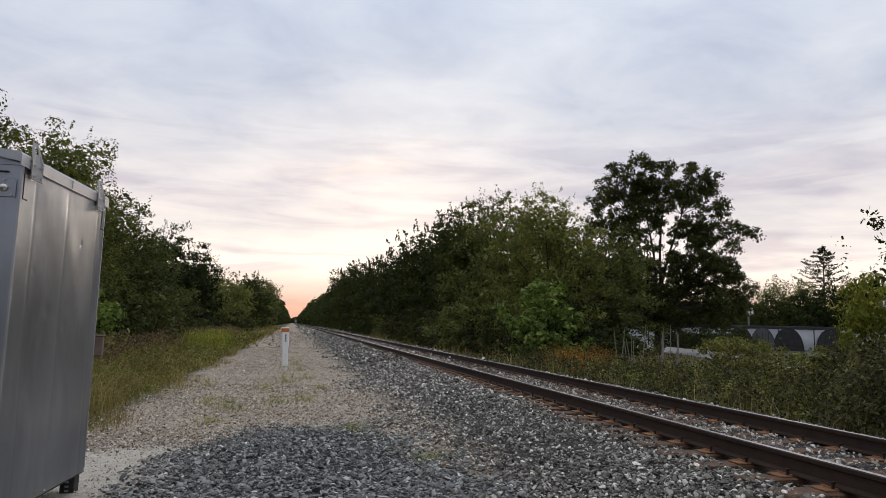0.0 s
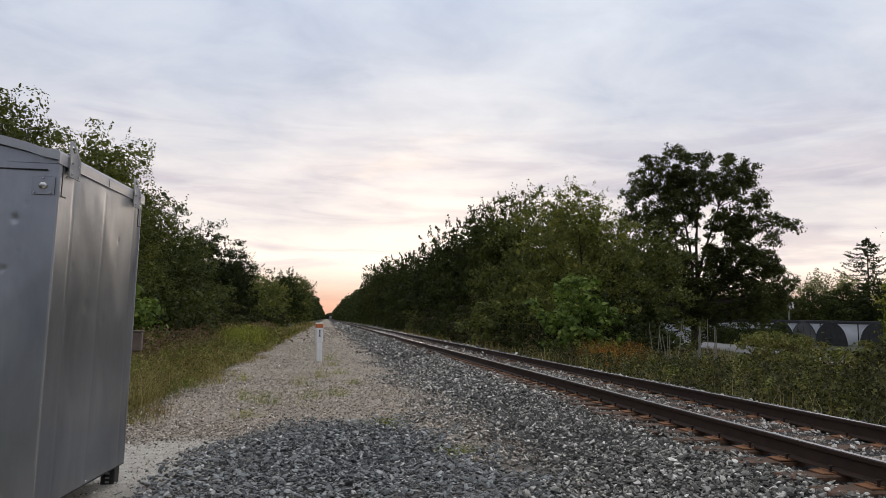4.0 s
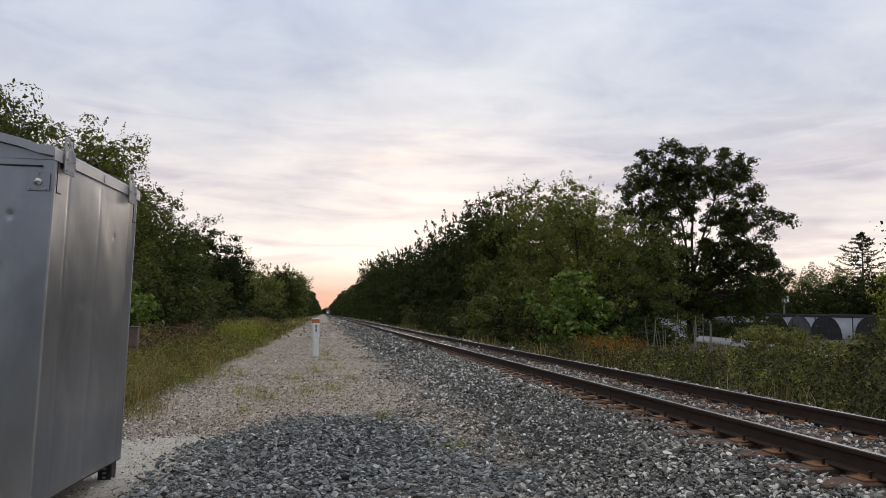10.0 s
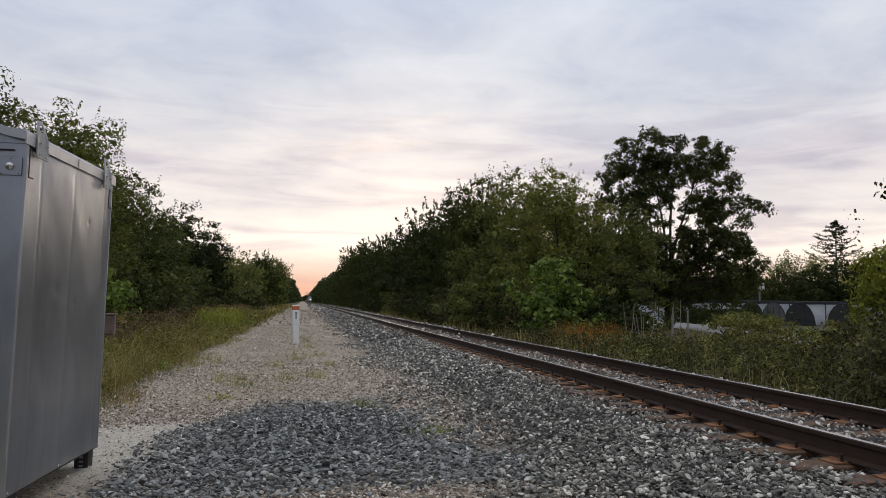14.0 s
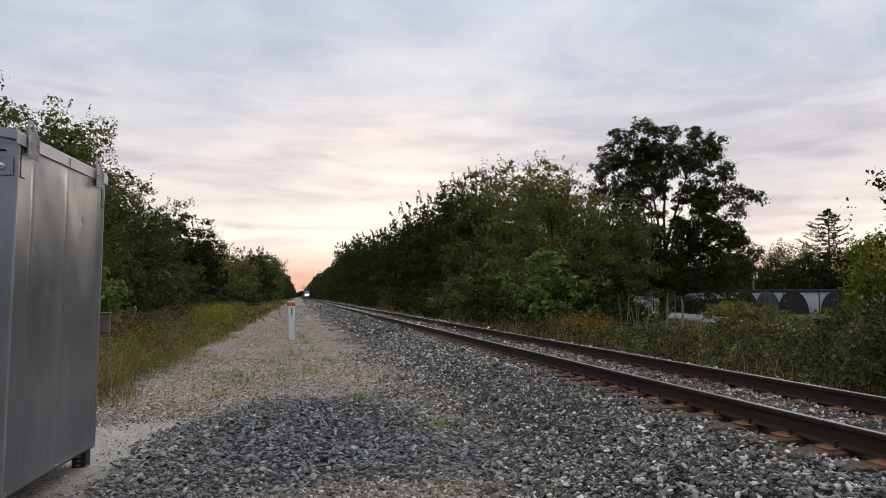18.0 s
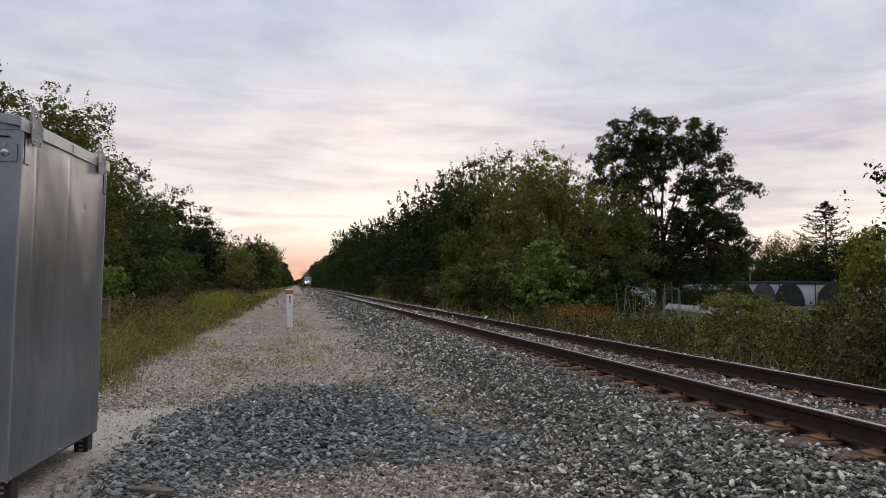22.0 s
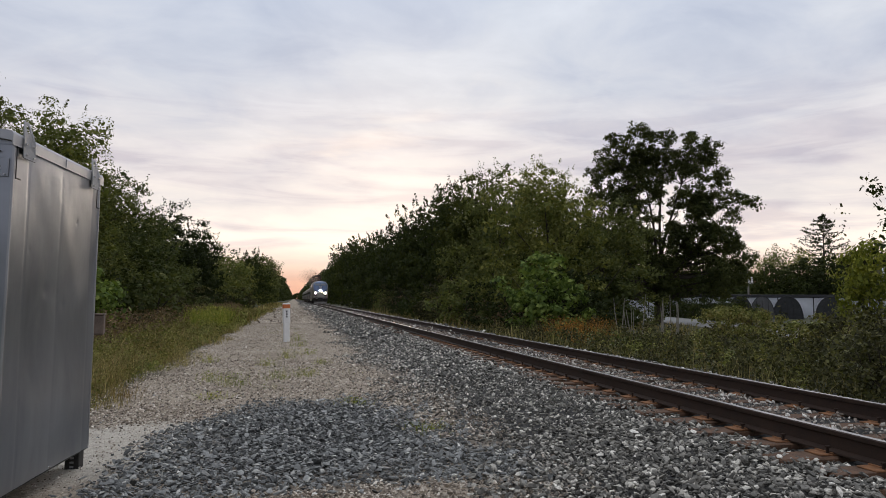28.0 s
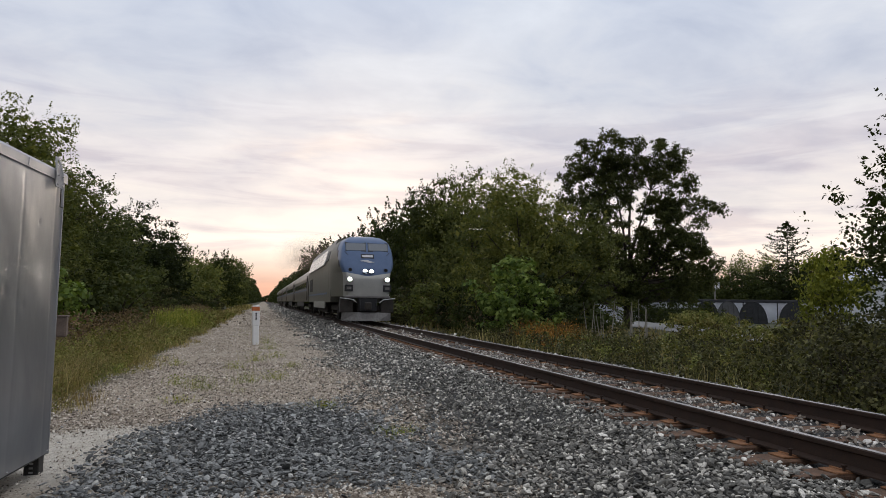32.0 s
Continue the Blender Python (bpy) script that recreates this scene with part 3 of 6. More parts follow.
def tree(name, label, seed, height, radius, low, clumps, per, leaf, mat, trunk=0.22, clump_r=0.85, lobes=5, stems=1, category="tree", skirt=0.0, limbs=26, inner=0, core=14, sprays=0, spray=0.9):
    """A broadleaf tree at the origin: trunk and limbs, and a crown of leaf clumps in uneven lobes."""
    global rng
    keep, rng = rng, np.random.default_rng(seed)
    ob = new(name)
    # the crown is several overlapping lobes
    ctr, rad = [], []
    for i in range(lobes):
        a = 6.283 * (i + rng.uniform(-0.3, 0.3)) / lobes
        h = rng.uniform(low + 0.25 * (height - low), height - 0.28 * (height - low)) if i else height - 0.33 * (height - low)
        out = rng.uniform(0.25, 0.55) * radius if i else 0
        ctr.append([math.cos(a) * out, math.sin(a) * out, h])
        r = rng.uniform(0.5, 0.68) * radius
        rad.append([r, r, rng.uniform(0.24, 0.33) * (height - low)])
    ctr, rad = np.array(ctr), np.array(rad)
    which = rng.integers(0, lobes, clumps)
    d = rng.normal(size=(clumps, 3))
    d /= np.linalg.norm(d, axis=1)[:, None]
    pts = ctr[which] + d * rad[which] * rng.uniform(0.62, 1.0, (clumps, 1))
    if skirt:
        k = rng.uniform(0, 1, clumps) < skirt
        a, r = rng.uniform(0, 6.283, clumps), radius * rng.uniform(0.45, 0.95, clumps)
        pts[k] = np.stack([np.cos(a) * r, np.sin(a) * r, rng.uniform(low, low + 0.45 * (height - low), clumps)], 1)[k]
    pts[:, 2] = np.maximum(pts[:, 2], low) - np.maximum(pts[:, 2] - height + 0.5, 0)
    cr = clump_r * rng.uniform(0.55, 1.3, clumps)
    idx = np.repeat(np.arange(clumps), per)
    n = len(idx)
    g = rng.normal(size=(n, 3)) + [0, 0, 0.25]
    g /= np.linalg.norm(g, axis=1)[:, None] + 1e-6
    shell = rng.uniform(0.55, 1.0, (n, 1)) ** 0.7
    lp = pts[idx] + g * shell * cr[idx][:, None] * [1.0, 1.0, 0.66]
    v, f = leaf_quads(lp, leaf * rng.uniform(0.6, 1.35, n), 0.5, g)
    if core:
        i = np.repeat(np.arange(clumps), core)
        v2, f2 = leaf_quads(pts[i] + rng.normal(0, 0.29, (len(i), 3)) * cr[i][:, None] * [1, 1, 0.66], cr[i] * rng.uniform(0.28, 0.55, len(i)))
        v, f = np.concatenate([v, v2]), np.concatenate([f, f2 + len(v)])
    if inner:
        i = rng.integers(0, lobes, inner)
        q = rng.normal(size=(inner, 3))
        q *= (rng.uniform(0, 0.66, inner) / np.linalg.norm(q, axis=1))[:, None]
        v2, f2 = leaf_quads(ctr[i] + q * rad[i], min(0.36, leaf * 2.3) * rng.uniform(0.6, 1.3, inner))
        v, f = np.concatenate([v, v2]), np.concatenate([f, f2 + len(v)])
    paths = []
    if sprays:
        i = rng.integers(0, lobes, sprays)
        d = rng.normal(size=(sprays, 3)) + [0, 0, 0.7]
        d /= np.linalg.norm(d, axis=1)[:, None]
        st = ctr[i] + d * rad[i] * 0.85
        st[:, 2] = np.minimum(np.maximum(st[:, 2], low), height - 0.3)
        way = d * [1, 1, 0.6] + [0, 0, 0.7] + rng.normal(0, 0.25, (sprays, 3))
        way *= (spray * rng.uniform(0.4, 1.2, sprays) / np.linalg.norm(way, axis=1))[:, None]
        i = np.repeat(np.arange(sprays), 18)
        q = rng.uniform(0.0, 1.0, (len(i), 1))
        v2, f2 = leaf_quads(st[i] + way[i] * q + rng.normal(0, 0.1, (len(i), 3)) * spray * (1.2 - q), leaf * rng.uniform(0.7, 1.25, len(i)))
        v, f = np.concatenate([v, v2]), np.concatenate([f, f2 + len(v)])
    for s in range(stems):
        off = rng.normal(0, 0.25 * (stems > 1), 2)
        lean = rng.normal(0, 0.25 + 0.6 * (stems > 1), 2)
        top = height * rng.uniform(0.7, 0.82)
        spine = [(np.array([off[0] + lean[0] * q ** 1.4 + 0.08 * math.sin(5 * q + s), off[1] + lean[1] * q ** 1.4, top * q - 0.15]), trunk * (1.25 - 0.25 * min(q * 8, 1)) * (1 - 0.86 * q)) for q in np.linspace(0, 1, 7)]
        paths.append(spine)
        for j in rng.choice(clumps, min(clumps, max(5, limbs // stems)), replace=False):
            e = pts[j]
            h = min(max(low * 0.5, e[2] - rng.uniform(0.6, 1.4) * np.hypot(*e[:2]) - 0.5), top * 0.95)
            q = max(h, 0.3) / top
            st = np.array([np.interp(q, np.linspace(0, 1, 7), [p[0][c] for p in spine]) for c in range(3)])
            r0 = trunk * 0.42 * (1 - 0.75 * q)
            paths.append([(st, r0), (st * 0.5 + e * 0.5 + [0, 0, 0.12 * np.linalg.norm(e - st)], r0 * 0.6), (e, r0 * 0.15)])
    tv, tf = tubes(paths)
    part("trunk", mesh_np("trunk", tv, tf, BARK, smooth=True), None, ob)
    part("crown", mesh_np("crown", v, f, mat), None, ob)
    rng = keep
    return tagged(ob, label, category)

# ---- ground and track ----
build_ground()


TIE_YS = [-3.0]
while TIE_YS[-1] < 400:
    TIE_YS.append(TIE_YS[-1] + 0.50 + random.uniform(-0.03, 0.03))
TIE_YS = np.array(TIE_YS)


def build_track():
    track = tagged(new("railway_track"), "single railway track with rusty rails on timber ties", "railway track", kind="structure")
    prof = [(-0.07, 0.0), (0.07, 0.0), (0.07, 0.012), (0.012, 0.03), (0.009, 0.125), (0.034, 0.135), (0.036, 0.165), (0.026, 0.173), (-0.026, 0.173), (-0.036, 0.165), (-0.034, 0.135), (-0.009, 0.125), (-0.012, 0.03), (-0.07, 0.012)]
    ys = [-80, -20, 0, 10, 20, 40, 80, 200, 500, 1600]
    n = len(prof)
    v = np.array([[px, y, pz] for y in ys for px, pz in prof])
    f, fm = [], []
    for i in range(len(ys) - 1):
        for j in range(n):
            k = (j + 1) % n
            f.append([i * n + j, (i + 1) * n + j, (i + 1) * n + k, i * n + k])
            fm.append(1 if j == 7 else 0)
    f = np.array(f)[:, ::-1]
    rail = mesh_np("rail", v, f, [RUST, RAIL_TOP], fm)
    for s in (-1, 1):
        part("rail", rail, None, track, m=pose(TRACK_X + s * 0.7525, 0, RAIL_Z - 0.173))
    ties = []
    for kind in range(4):
        bm = bmesh.new()
        box(bm, -1.3, 1.3, -0.115, 0.115, -0.17, 0.0, 0.012)
        for q in bm.verts:
            q.co += Vector((random.uniform(-0.012, 0.012), random.uniform(-0.008, 0.008), random.uniform(-0.006, 0.004)))
        me = bpy.data.meshes.new("tie")
        bm.to_mesh(me), bm.free()
        me.materials.append(TIE_WOOD)
        ties.append(me)
    bm = bmesh.new()
    box(bm, -0.19, 0.19, -0.09, 0.09, 0.0, 0.014, 0.004)
    for sx in (-1, 1):
        box(bm, sx * 0.082 - 0.01, sx * 0.082 + 0.01, -0.09, 0.09, 0.01, 0.024, 0.003)
    plate = bpy.data.meshes.new("tie_plate")
    bm.to_mesh(plate), bm.free()
    plate.materials.append(RUST_ORANGE)
    bm = bmesh.new()
    box(bm, -0.008, 0.008, -0.008, 0.008, -0.03, 0.035)
    box(bm, -0.022, 0.016, -0.014, 0.014, 0.035, 0.05, 0.004)
    spike = bpy.data.meshes.new("spike")
    bm.to_mesh(spike), bm.free()
    spike.materials.append(RUST)
    far_v, far_f, k = [], [], 0
    top = RAIL_Z - 0.173 - 0.014
    for y in TIE_YS:
        y = float(y)
        if y < 45:
            t = part("tie", random.choice(ties), None, track, m=pose(TRACK_X + random.uniform(-0.05, 0.05), y, top, 0, 0, random.uniform(-1.2, 1.2)))
            if y < 22:
                for s in (-1, 1):
                    part("tie_plate", plate, None, track, m=pose(TRACK_X + s * 0.7525, y, top))
                    for o, dy in ((0.10, 0.05), (-0.10, -0.05)):
                        if y < 14:
                            part("spike", spike, None, track, m=pose(TRACK_X + s * 0.7525 + o * 0.95, y + dy, top + 0.01 + random.uniform(0, 0.015), 0, 0, 0 if o > 0 else 180))
        else:
            far_v += [(TRACK_X - 1.3, y - 0.11, top), (TRACK_X + 1.3, y - 0.11, top), (TRACK_X + 1.3, y + 0.11, top), (TRACK_X - 1.3, y + 0.11, top)]
            far_f.append((k, k + 1, k + 2, k + 3))
            k += 4
    tagged(part("far_ties", mesh_np("far_ties", far_v, far_f, TIE_WOOD), None, track), kind="stuff")


build_track()


def in_patch(x, y):
    """Shares of fresh dark stone between road and track: one broad tongue, thinner at its far end."""
    wob = 0.22 * np.sin(2.3 * x + 1.1 * y) + 0.14 * np.sin(5.1 * x - 3.7 * y) + 0.07 * np.sin(13 * x + 9 * y)
    x = x + rng.normal(0, 0.1, np.shape(x))
    y = y + rng.normal(0, 0.12, np.shape(y))
    left = np.interp(y, [4.5, 5.4, 7.0, 8.0, 9.2, 9.7], [-1.45, -1.40, -1.22, -1.05, -0.75, -0.25])
    right = np.interp(y, [5.0, 6.9, 7.85, 9.3, 9.7], [2.1, 1.9, 1.65, 1.2, 0.7])
    body = (x > left + 0.4 * wob) & (x < right + wob) & (y < 9.55 + 0.6 * wob) & (y > 4.95 - 0.6 * smoothstep(-0.3, -0.9, x) + 0.35 * wob)
    return np.where(body, 1.0 - 0.5 * smoothstep(7.6, 9.5, y), 0.0)


def build_stones():
    def scatter(n, x0, x1, y0, y1, size, keep, sink=0.9, top=1.8):
        x, y = rng.uniform(x0, x1, n), rng.uniform(y0, y1, n)
        ok = keep(x, y)
        x, y = x[ok], y[ok]
        s = size * rng.lognormal(0, 0.24, len(x))
        return np.stack([x, y, ground_z(x, y) + s * (rng.uniform(-sink, top, len(x)))], 1), s

    def some(x, share):
        return rng.uniform(0, 1, len(x)) < share

    def bed(x, y):
        edge = 1.75 + 0.35 * np.sin(y * 1.1) + 0.2 * np.sin(3.7 * y) + rng.normal(0, 0.25, len(x))
        near = np.abs(TIE_YS[np.clip(np.searchsorted(TIE_YS, y), 1, len(TIE_YS) - 1)] - y)
        near = np.minimum(near, np.abs(TIE_YS[np.clip(np.searchsorted(TIE_YS, y) - 1, 0, None)] - y))
        by_rail = np.abs(np.abs(x - TRACK_X) - 0.7525)
        tie = (by_rail < 0.22 + 0.17 * rng.uniform(0, 1, len(x))) & (near < 0.08 + 0.04 * rng.uniform(0, 1, len(x)))
        tie |= (np.abs(x - TRACK_X) < 0.7) & (near < 0.09) & some(x, 0.7)
        return (x > edge) & (x < 7.2 + rng.normal(0, 0.25, len(x))) & ~tie & (by_rail > 0.115)

    def in_pale(x, y):
        """The trodden fine gravel beside the cabinet."""
        return (x < -0.7) & (y < 8.0 + 0.25 * np.sin(4 * x)) & (in_patch(x, y) < 0.1)

    label = "grey and white crushed stone ballast along the track"
    shoulder = lambda x, y: bed(x, y) & (np.abs(x - TRACK_X) > 0.85)
    v, f = rocks(*scatter(18500, 1.2, 5.2, 3.1, 6.2, 0.0215, shoulder), 0.56)
    tagged(part("ballast_stones", mesh_np("ballast_stones", v, f, STONE_GREY), None), label, "ballast", kind="stuff")
    v, f = rocks(*scatter(26000, 1.0, 7.2, 6.2, 10.5, 0.021, shoulder), 0.56, base=BLOCK_V)
    tagged(part("ballast_stones", mesh_np("ballast_stones", v, f, STONE_GREY), None), label, "ballast", kind="stuff")
    p, s = zip(scatter(38000, 1.0, 7.2, 10.5, 22, 0.024, shoulder), scatter(17000, 1.0, 7.2, 22, 70, 0.042, shoulder), scatter(6000, 1.0, 7.2, 70, 230, 0.11, shoulder, 0.3, 0.4), scatter(8000, 1.0, 7.2, -6, 3.1, 0.03, bed))
    v, f = rocks(np.concatenate(p), np.concatenate(s), 0.6, simple=True)
    tagged(part("ballast_stones", mesh_np("ballast_stones", v, f, STONE_GREY), None), label, "ballast", kind="stuff")
    crib = lambda x, y: bed(x, y) & (np.abs(x - TRACK_X) <= 0.85)
    p, s = zip(scatter(8000, 4.0, 5.8, 3.2, 16, 0.022, crib), scatter(5000, 4.0, 5.8, 16, 70, 0.036, crib))
    v, f = rocks(np.concatenate(p), np.concatenate(s), 0.6, base=BLOCK_V)
    tagged(part("crib_stones", mesh_np("crib_stones", v, f, STONE_CRIB), None), "dusty pale stones between the rails", "ballast", kind="stuff")
    v, f = rocks(*scatter(16000, -1.6, 2.2, 4.2, 6.4, 0.021, lambda x, y: some(x, in_patch(x, y))), 0.46)
    tagged(part("dark_stones", mesh_np("dark_stones", v, f, STONE_DARK), None), "fresh dark blue-grey crushed stone spread on the road", "crushed stone", kind="stuff")
    v, f = rocks(*scatter(20000, -1.6, 2.4, 6.4, 10.0, 0.0215, lambda x, y: some(x, in_patch(x, y))), 0.46, base=BLOCK_V)
    tagged(part("dark_stones", mesh_np("dark_stones", v, f, STONE_DARK), None), "fresh dark blue-grey crushed stone spread on the road", "crushed stone", kind="stuff")
    out = lambda x, y: in_patch(x, y) < 0.5
    p, s = zip(scatter(26000, -2.8, 2.3, 3.6, 16, 0.0138, lambda x, y: out(x, y) & (x < 2.2) & ~in_pale(x, y)),
               scatter(12000, -2.6, 2.3, 16, 40, 0.015, lambda x, y: x < 2.0),
               scatter(3500, -2.5, 2.3, 40, 110, 0.045, lambda x, y: x < 2.0),
               scatter(4200, -2.6, 2.2, 4, 26, 0.0145, lambda x, y: out(x, y) & ~in_pale(x, y)),
               scatter(3600, -2.6, -0.3, 7.9, 9.9, 0.0135, lambda x, y: out(x, y) & some(x, np.exp(-((y - 8.5) / 0.7) ** 2))),
               scatter(9000, -0.7, 1.9, 3.6, 5.1, 0.011, lambda x, y: out(x, y)),
               scatter(5000, -2.4, -0.3, 4.0, 8.2, 0.0065, lambda x, y: in_pale(x, y)),
               scatter(5000, 0.9, 2.6, 6.5, 12, 0.018, lambda x, y: some(x, np.exp(-((x - 1.7) / 0.4) ** 2))))
    v, f = rocks(np.concatenate(p), np.concatenate(s), 0.62, simple=True)
    tagged(part("road_gravel", mesh_np("road_gravel", v, f, STONE_TAN), None), "pale tan loose gravel on the track road", "gravel", kind="stuff")
    # strays kicked out of the patch
    p, s = scatter(520, -2.3, 1.8, 4.4, 11.5, 0.016, lambda x, y: out(x, y) & some(x, 0.6), 0.2, 0.4)
    v, f = rocks(p, s, 0.6)
    tagged(part("stray_stones", mesh_np("stray_stones", v, f, STONE_DARK), None), "scattered dark stones on the pale road", "stones", kind="stuff")


build_stones()

# ---- equipment cabinet ----
def build_cabinet():
    """A sheet-aluminium signal cabinet on feet. Its own space: x into the depth of the end wall (away from the track), y along the side wall, z up."""
    cab = tagged(new("signal_cabinet"), "weathered aluminium railway signal cabinet with lifting lugs on gravel", "equipment cabinet")
    turn = -4.3
    cab.matrix_basis = pose(-1.755, 4.69, 0.0, 0, 0, turn)
    L, D, z0, z1 = 1.51, 1.25, 0.16, 2.385

    def sheet(name, w, point, dents, seams, label=""):
        """A wall sheet with pressed seams and dents; point(u, v, out) gives its corners."""
        nu, nv = 96, 120
        u, v = np.meshgrid(np.linspace(0, w, nu), np.linspace(z0, z1, nv))
        out = 0.004 * np.sin(u * 5.1 + 0.6) * np.sin(v * 2.2 + u) + 0.003 * np.sin(v * 4.0 - 2 * u) + 0.0016 * np.sin(u * 9 + 1) * np.sin(v * 7 + 0.7) + 0.0008 * np.sin(u * 21 + v * 3) * np.sin(v * 9)
        for su, depth in seams:
            out = out + depth * np.exp(-((u - su) / 0.012) ** 2)
        for du, dv, r, depth in dents:
            q = np.hypot(u - du, v - dv) / r
            out = out - depth * np.exp(-q ** 2)
        p = point(u, v, out).reshape(-1, 3)
        i = (np.arange(nv - 1)[:, None] * nu + np.arange(nu - 1)[None]).ravel()
        return part(name, mesh_np(name, p, np.stack([i, i + 1, i + nu + 1, i + nu], 1), ALU, smooth=True), None, cab, label)

    side_dents = [(1.06, 1.99, 0.016, 0.008), (0.28, 1.72, 0.014, 0.004), (0.55, 1.45, 0.05, 0.004), (0.85, 1.35, 0.04, 0.003), (0.35, 0.9, 0.06, 0.003)]
    sheet("side_wall", L, lambda u, v, o: np.stack([o, u, v], -1), side_dents, [(0.22, -0.003), (0.74, -0.002), (1.36, -0.003)])
    end_dents = [(0.255, 1.995, 0.014, 0.008), (0.262, 2.01, 0.022, 0.004), (0.195, 2.10, 0.01, 0.004), (0.22, 1.79, 0.008, 0.003), (0.305, 1.67, 0.014, 0.008), (0.15, 0.95, 0.008, 0.003), (0.31, 2.10, 0.008, 0.003)]
    sheet("end_wall", D, lambda u, v, o: np.stack([-u, -o, v], -1)[:, ::-1], end_dents, [(0.36, 0.004)])
    part("far_end_wall", boxed(-D, -0.003, L - 0.004, L, z0, z1), ALU, cab)
    part("back_wall", boxed(-D, -D + 0.004, 0.003, L - 0.004, z0, z1), ALU, cab)
    part("floor_pan", boxed(-D + 0.01, -0.006, 0.006, L - 0.008, z0 - 0.012, z0 + 0.02), ALU_DARK, cab)
    # corner posts with a bright folded edge
    for y, n in ((-0.008, "corner_post"), (L - 0.022, "corner_post")):
        part(n, boxed(-0.012, 0.005, y + 0.004, y + 0.02, z0 - 0.01, z1 + 0.012, 0.004, seg=2), ALU_TRIM, cab)
    # door leaf lines on the end wall
    part("door_header", boxed(-D + 0.05, -0.075, -0.012, 0.0, 2.325, 2.333, 0.002), ALU_DARK, cab)
    # roof: low gable of folded sheet with a rolled fascia
    bm = bmesh.new()
    ov, rise, hz = 0.014, 0.145, 0.07
    outer = [(ov, z1 - 0.02), (ov, z1 + hz - 0.02), (ov - 0.012, z1 + hz), (-0.10, z1 + hz + 0.012), (-0.2, z1 + hz + 0.045), (-D / 2, z1 + hz + rise)]
    inner = [(0.006, z1 - 0.02), (0.006, z1 + hz - 0.065), (-0.012, z1 + hz - 0.06), (-0.10, z1 + hz - 0.045), (-0.2, z1 + hz - 0.012), (-D / 2, z1 + hz + rise - 0.06)]
    flip = lambda pts: [(-D - x, z) for x, z in pts[-2::-1]]
    ring = outer + flip(outer) + (inner + flip(inner))[::-1]
    rows = [[(x, y, z) for x, z in ring] for y in (-0.05, -0.045, 0.4, 0.76, 0.765, L + 0.03, L + 0.035)]
    loft(bm, rows, caps=False)
    bm.verts.ensure_lookup_table()
    n, h = len(ring), len(ring) // 2
    for base, turn_over in ((0, False), (n * (len(rows) - 1), True)):
        for i in range(h - 1):
            q = [bm.verts[base + j] for j in (i, i + 1, n - 2 - i, n - 1 - i)]
            bm.faces.new(q if turn_over else q[::-1])
    bmesh.ops.recalc_face_normals(bm, faces=bm.faces[:])
    part("roof", bm, ALU_TRIM, cab, "folded aluminium roof with a shallow gable")
    part("roof_seam", boxed(ov, ov + 0.004, 0.755, 0.775, z1 - 0.012, z1 + hz - 0.02, 0.001), ALU, cab)
    # gable face under the roof edge
    bm = bmesh.new()
    loft(bm, [[(0.0, y, z1 - 0.01), (0.0, y, z1 + 0.002), (-0.2, y, z1 + hz - 0.016), (-D / 2, y, z1 + hz + rise - 0.064), (-D + 0.2, y, z1 + hz - 0.016), (-D, y, z1 + 0.002), (-D, y, z1 - 0.01)] for y in (-0.003, 0.003)])
    part("gable", bm, ALU, cab)

    def lug(y):
        """A lifting strap bolted to the fascia, with an eye at the top that leans out."""
        bm = bmesh.new()
        out = [(-0.08, 0.0), (0.08, 0.0), (0.08, 0.125), (0.056, 0.20), (0.032, 0.255), (-0.032, 0.255), (-0.056, 0.20), (-0.08, 0.125)]
        order = [(-0.018, 0.175), (0.018, 0.175), (0.028, 0.19), (0.028, 0.212), (0.016, 0.23), (-0.016, 0.23), (-0.028, 0.212), (-0.028, 0.19)]
        faces = []
        for x in (0.0, 0.008):
            a = [bm.verts.new((x + 0.0 * q[1], q[0], q[1])) for q in out]
            b = [bm.verts.new((x, q[0], q[1])) for q in order]
            faces.append((a, b))
        (a0, b0), (a1, b1) = faces
        for i in range(8):
            j = (i + 1) % 8
            bm.faces.new((a0[j], a0[i], b0[i], b0[j])), bm.faces.new((a1[i], a1[j], b1[j], b1[i]))
            bm.faces.new((a0[i], a0[j], a1[j], a1[i])), bm.faces.new((b0[j], b0[i], b1[i], b1[j]))
        for q in bm.verts:
            q.co.x -= 0.2 * max(q.co.z - 0.12, 0)
        bmesh.ops.recalc_face_normals(bm, faces=bm.faces[:])
        strap = part("lifting_lug", bm, LUG_GREY, cab, "flat lifting lug with an eye", m=pose(ov + 0.004, y, z1 - 0.08))
        for sy in (-0.05, 0.05):
            for sz in (0.022, 0.095):
                b = bmesh.new()
                rod(b, (0.006, sy, sz), (0.016, sy, sz), 0.009, 0.007, 6)
                part("bolt", b, STEEL, strap)
        return strap

    lug(0.155), lug(1.34)
    for y in (0.05, 1.45):
        bm = bmesh.new()
        box(bm, 0.006, 0.011, y - 0.034, y - 0.028, z1 - 0.22, z1 - 0.02)
        box(bm, 0.006, 0.011, y - 0.034, y + 0.03, z1 - 0.228, z1 - 0.22)
        part("corner_bracket", bm, ALU_DARK, cab)
    # lock boss on the end wall
    plate = part("lock_plate", boxed(-0.165, -0.025, -0.009, -0.004, 2.165, 2.285, 0.002), ALU, cab)
    bm = bmesh.new()
    bmesh.ops.create_uvsphere(bm, u_segments=16, v_segments=8, radius=0.027, matrix=pose(-0.095, -0.012, 2.225) @ Matrix.Diagonal((1, 0.7, 1, 1)))
    part("lock_boss", bm, STEEL, plate, "round chrome lock boss", smooth=True)
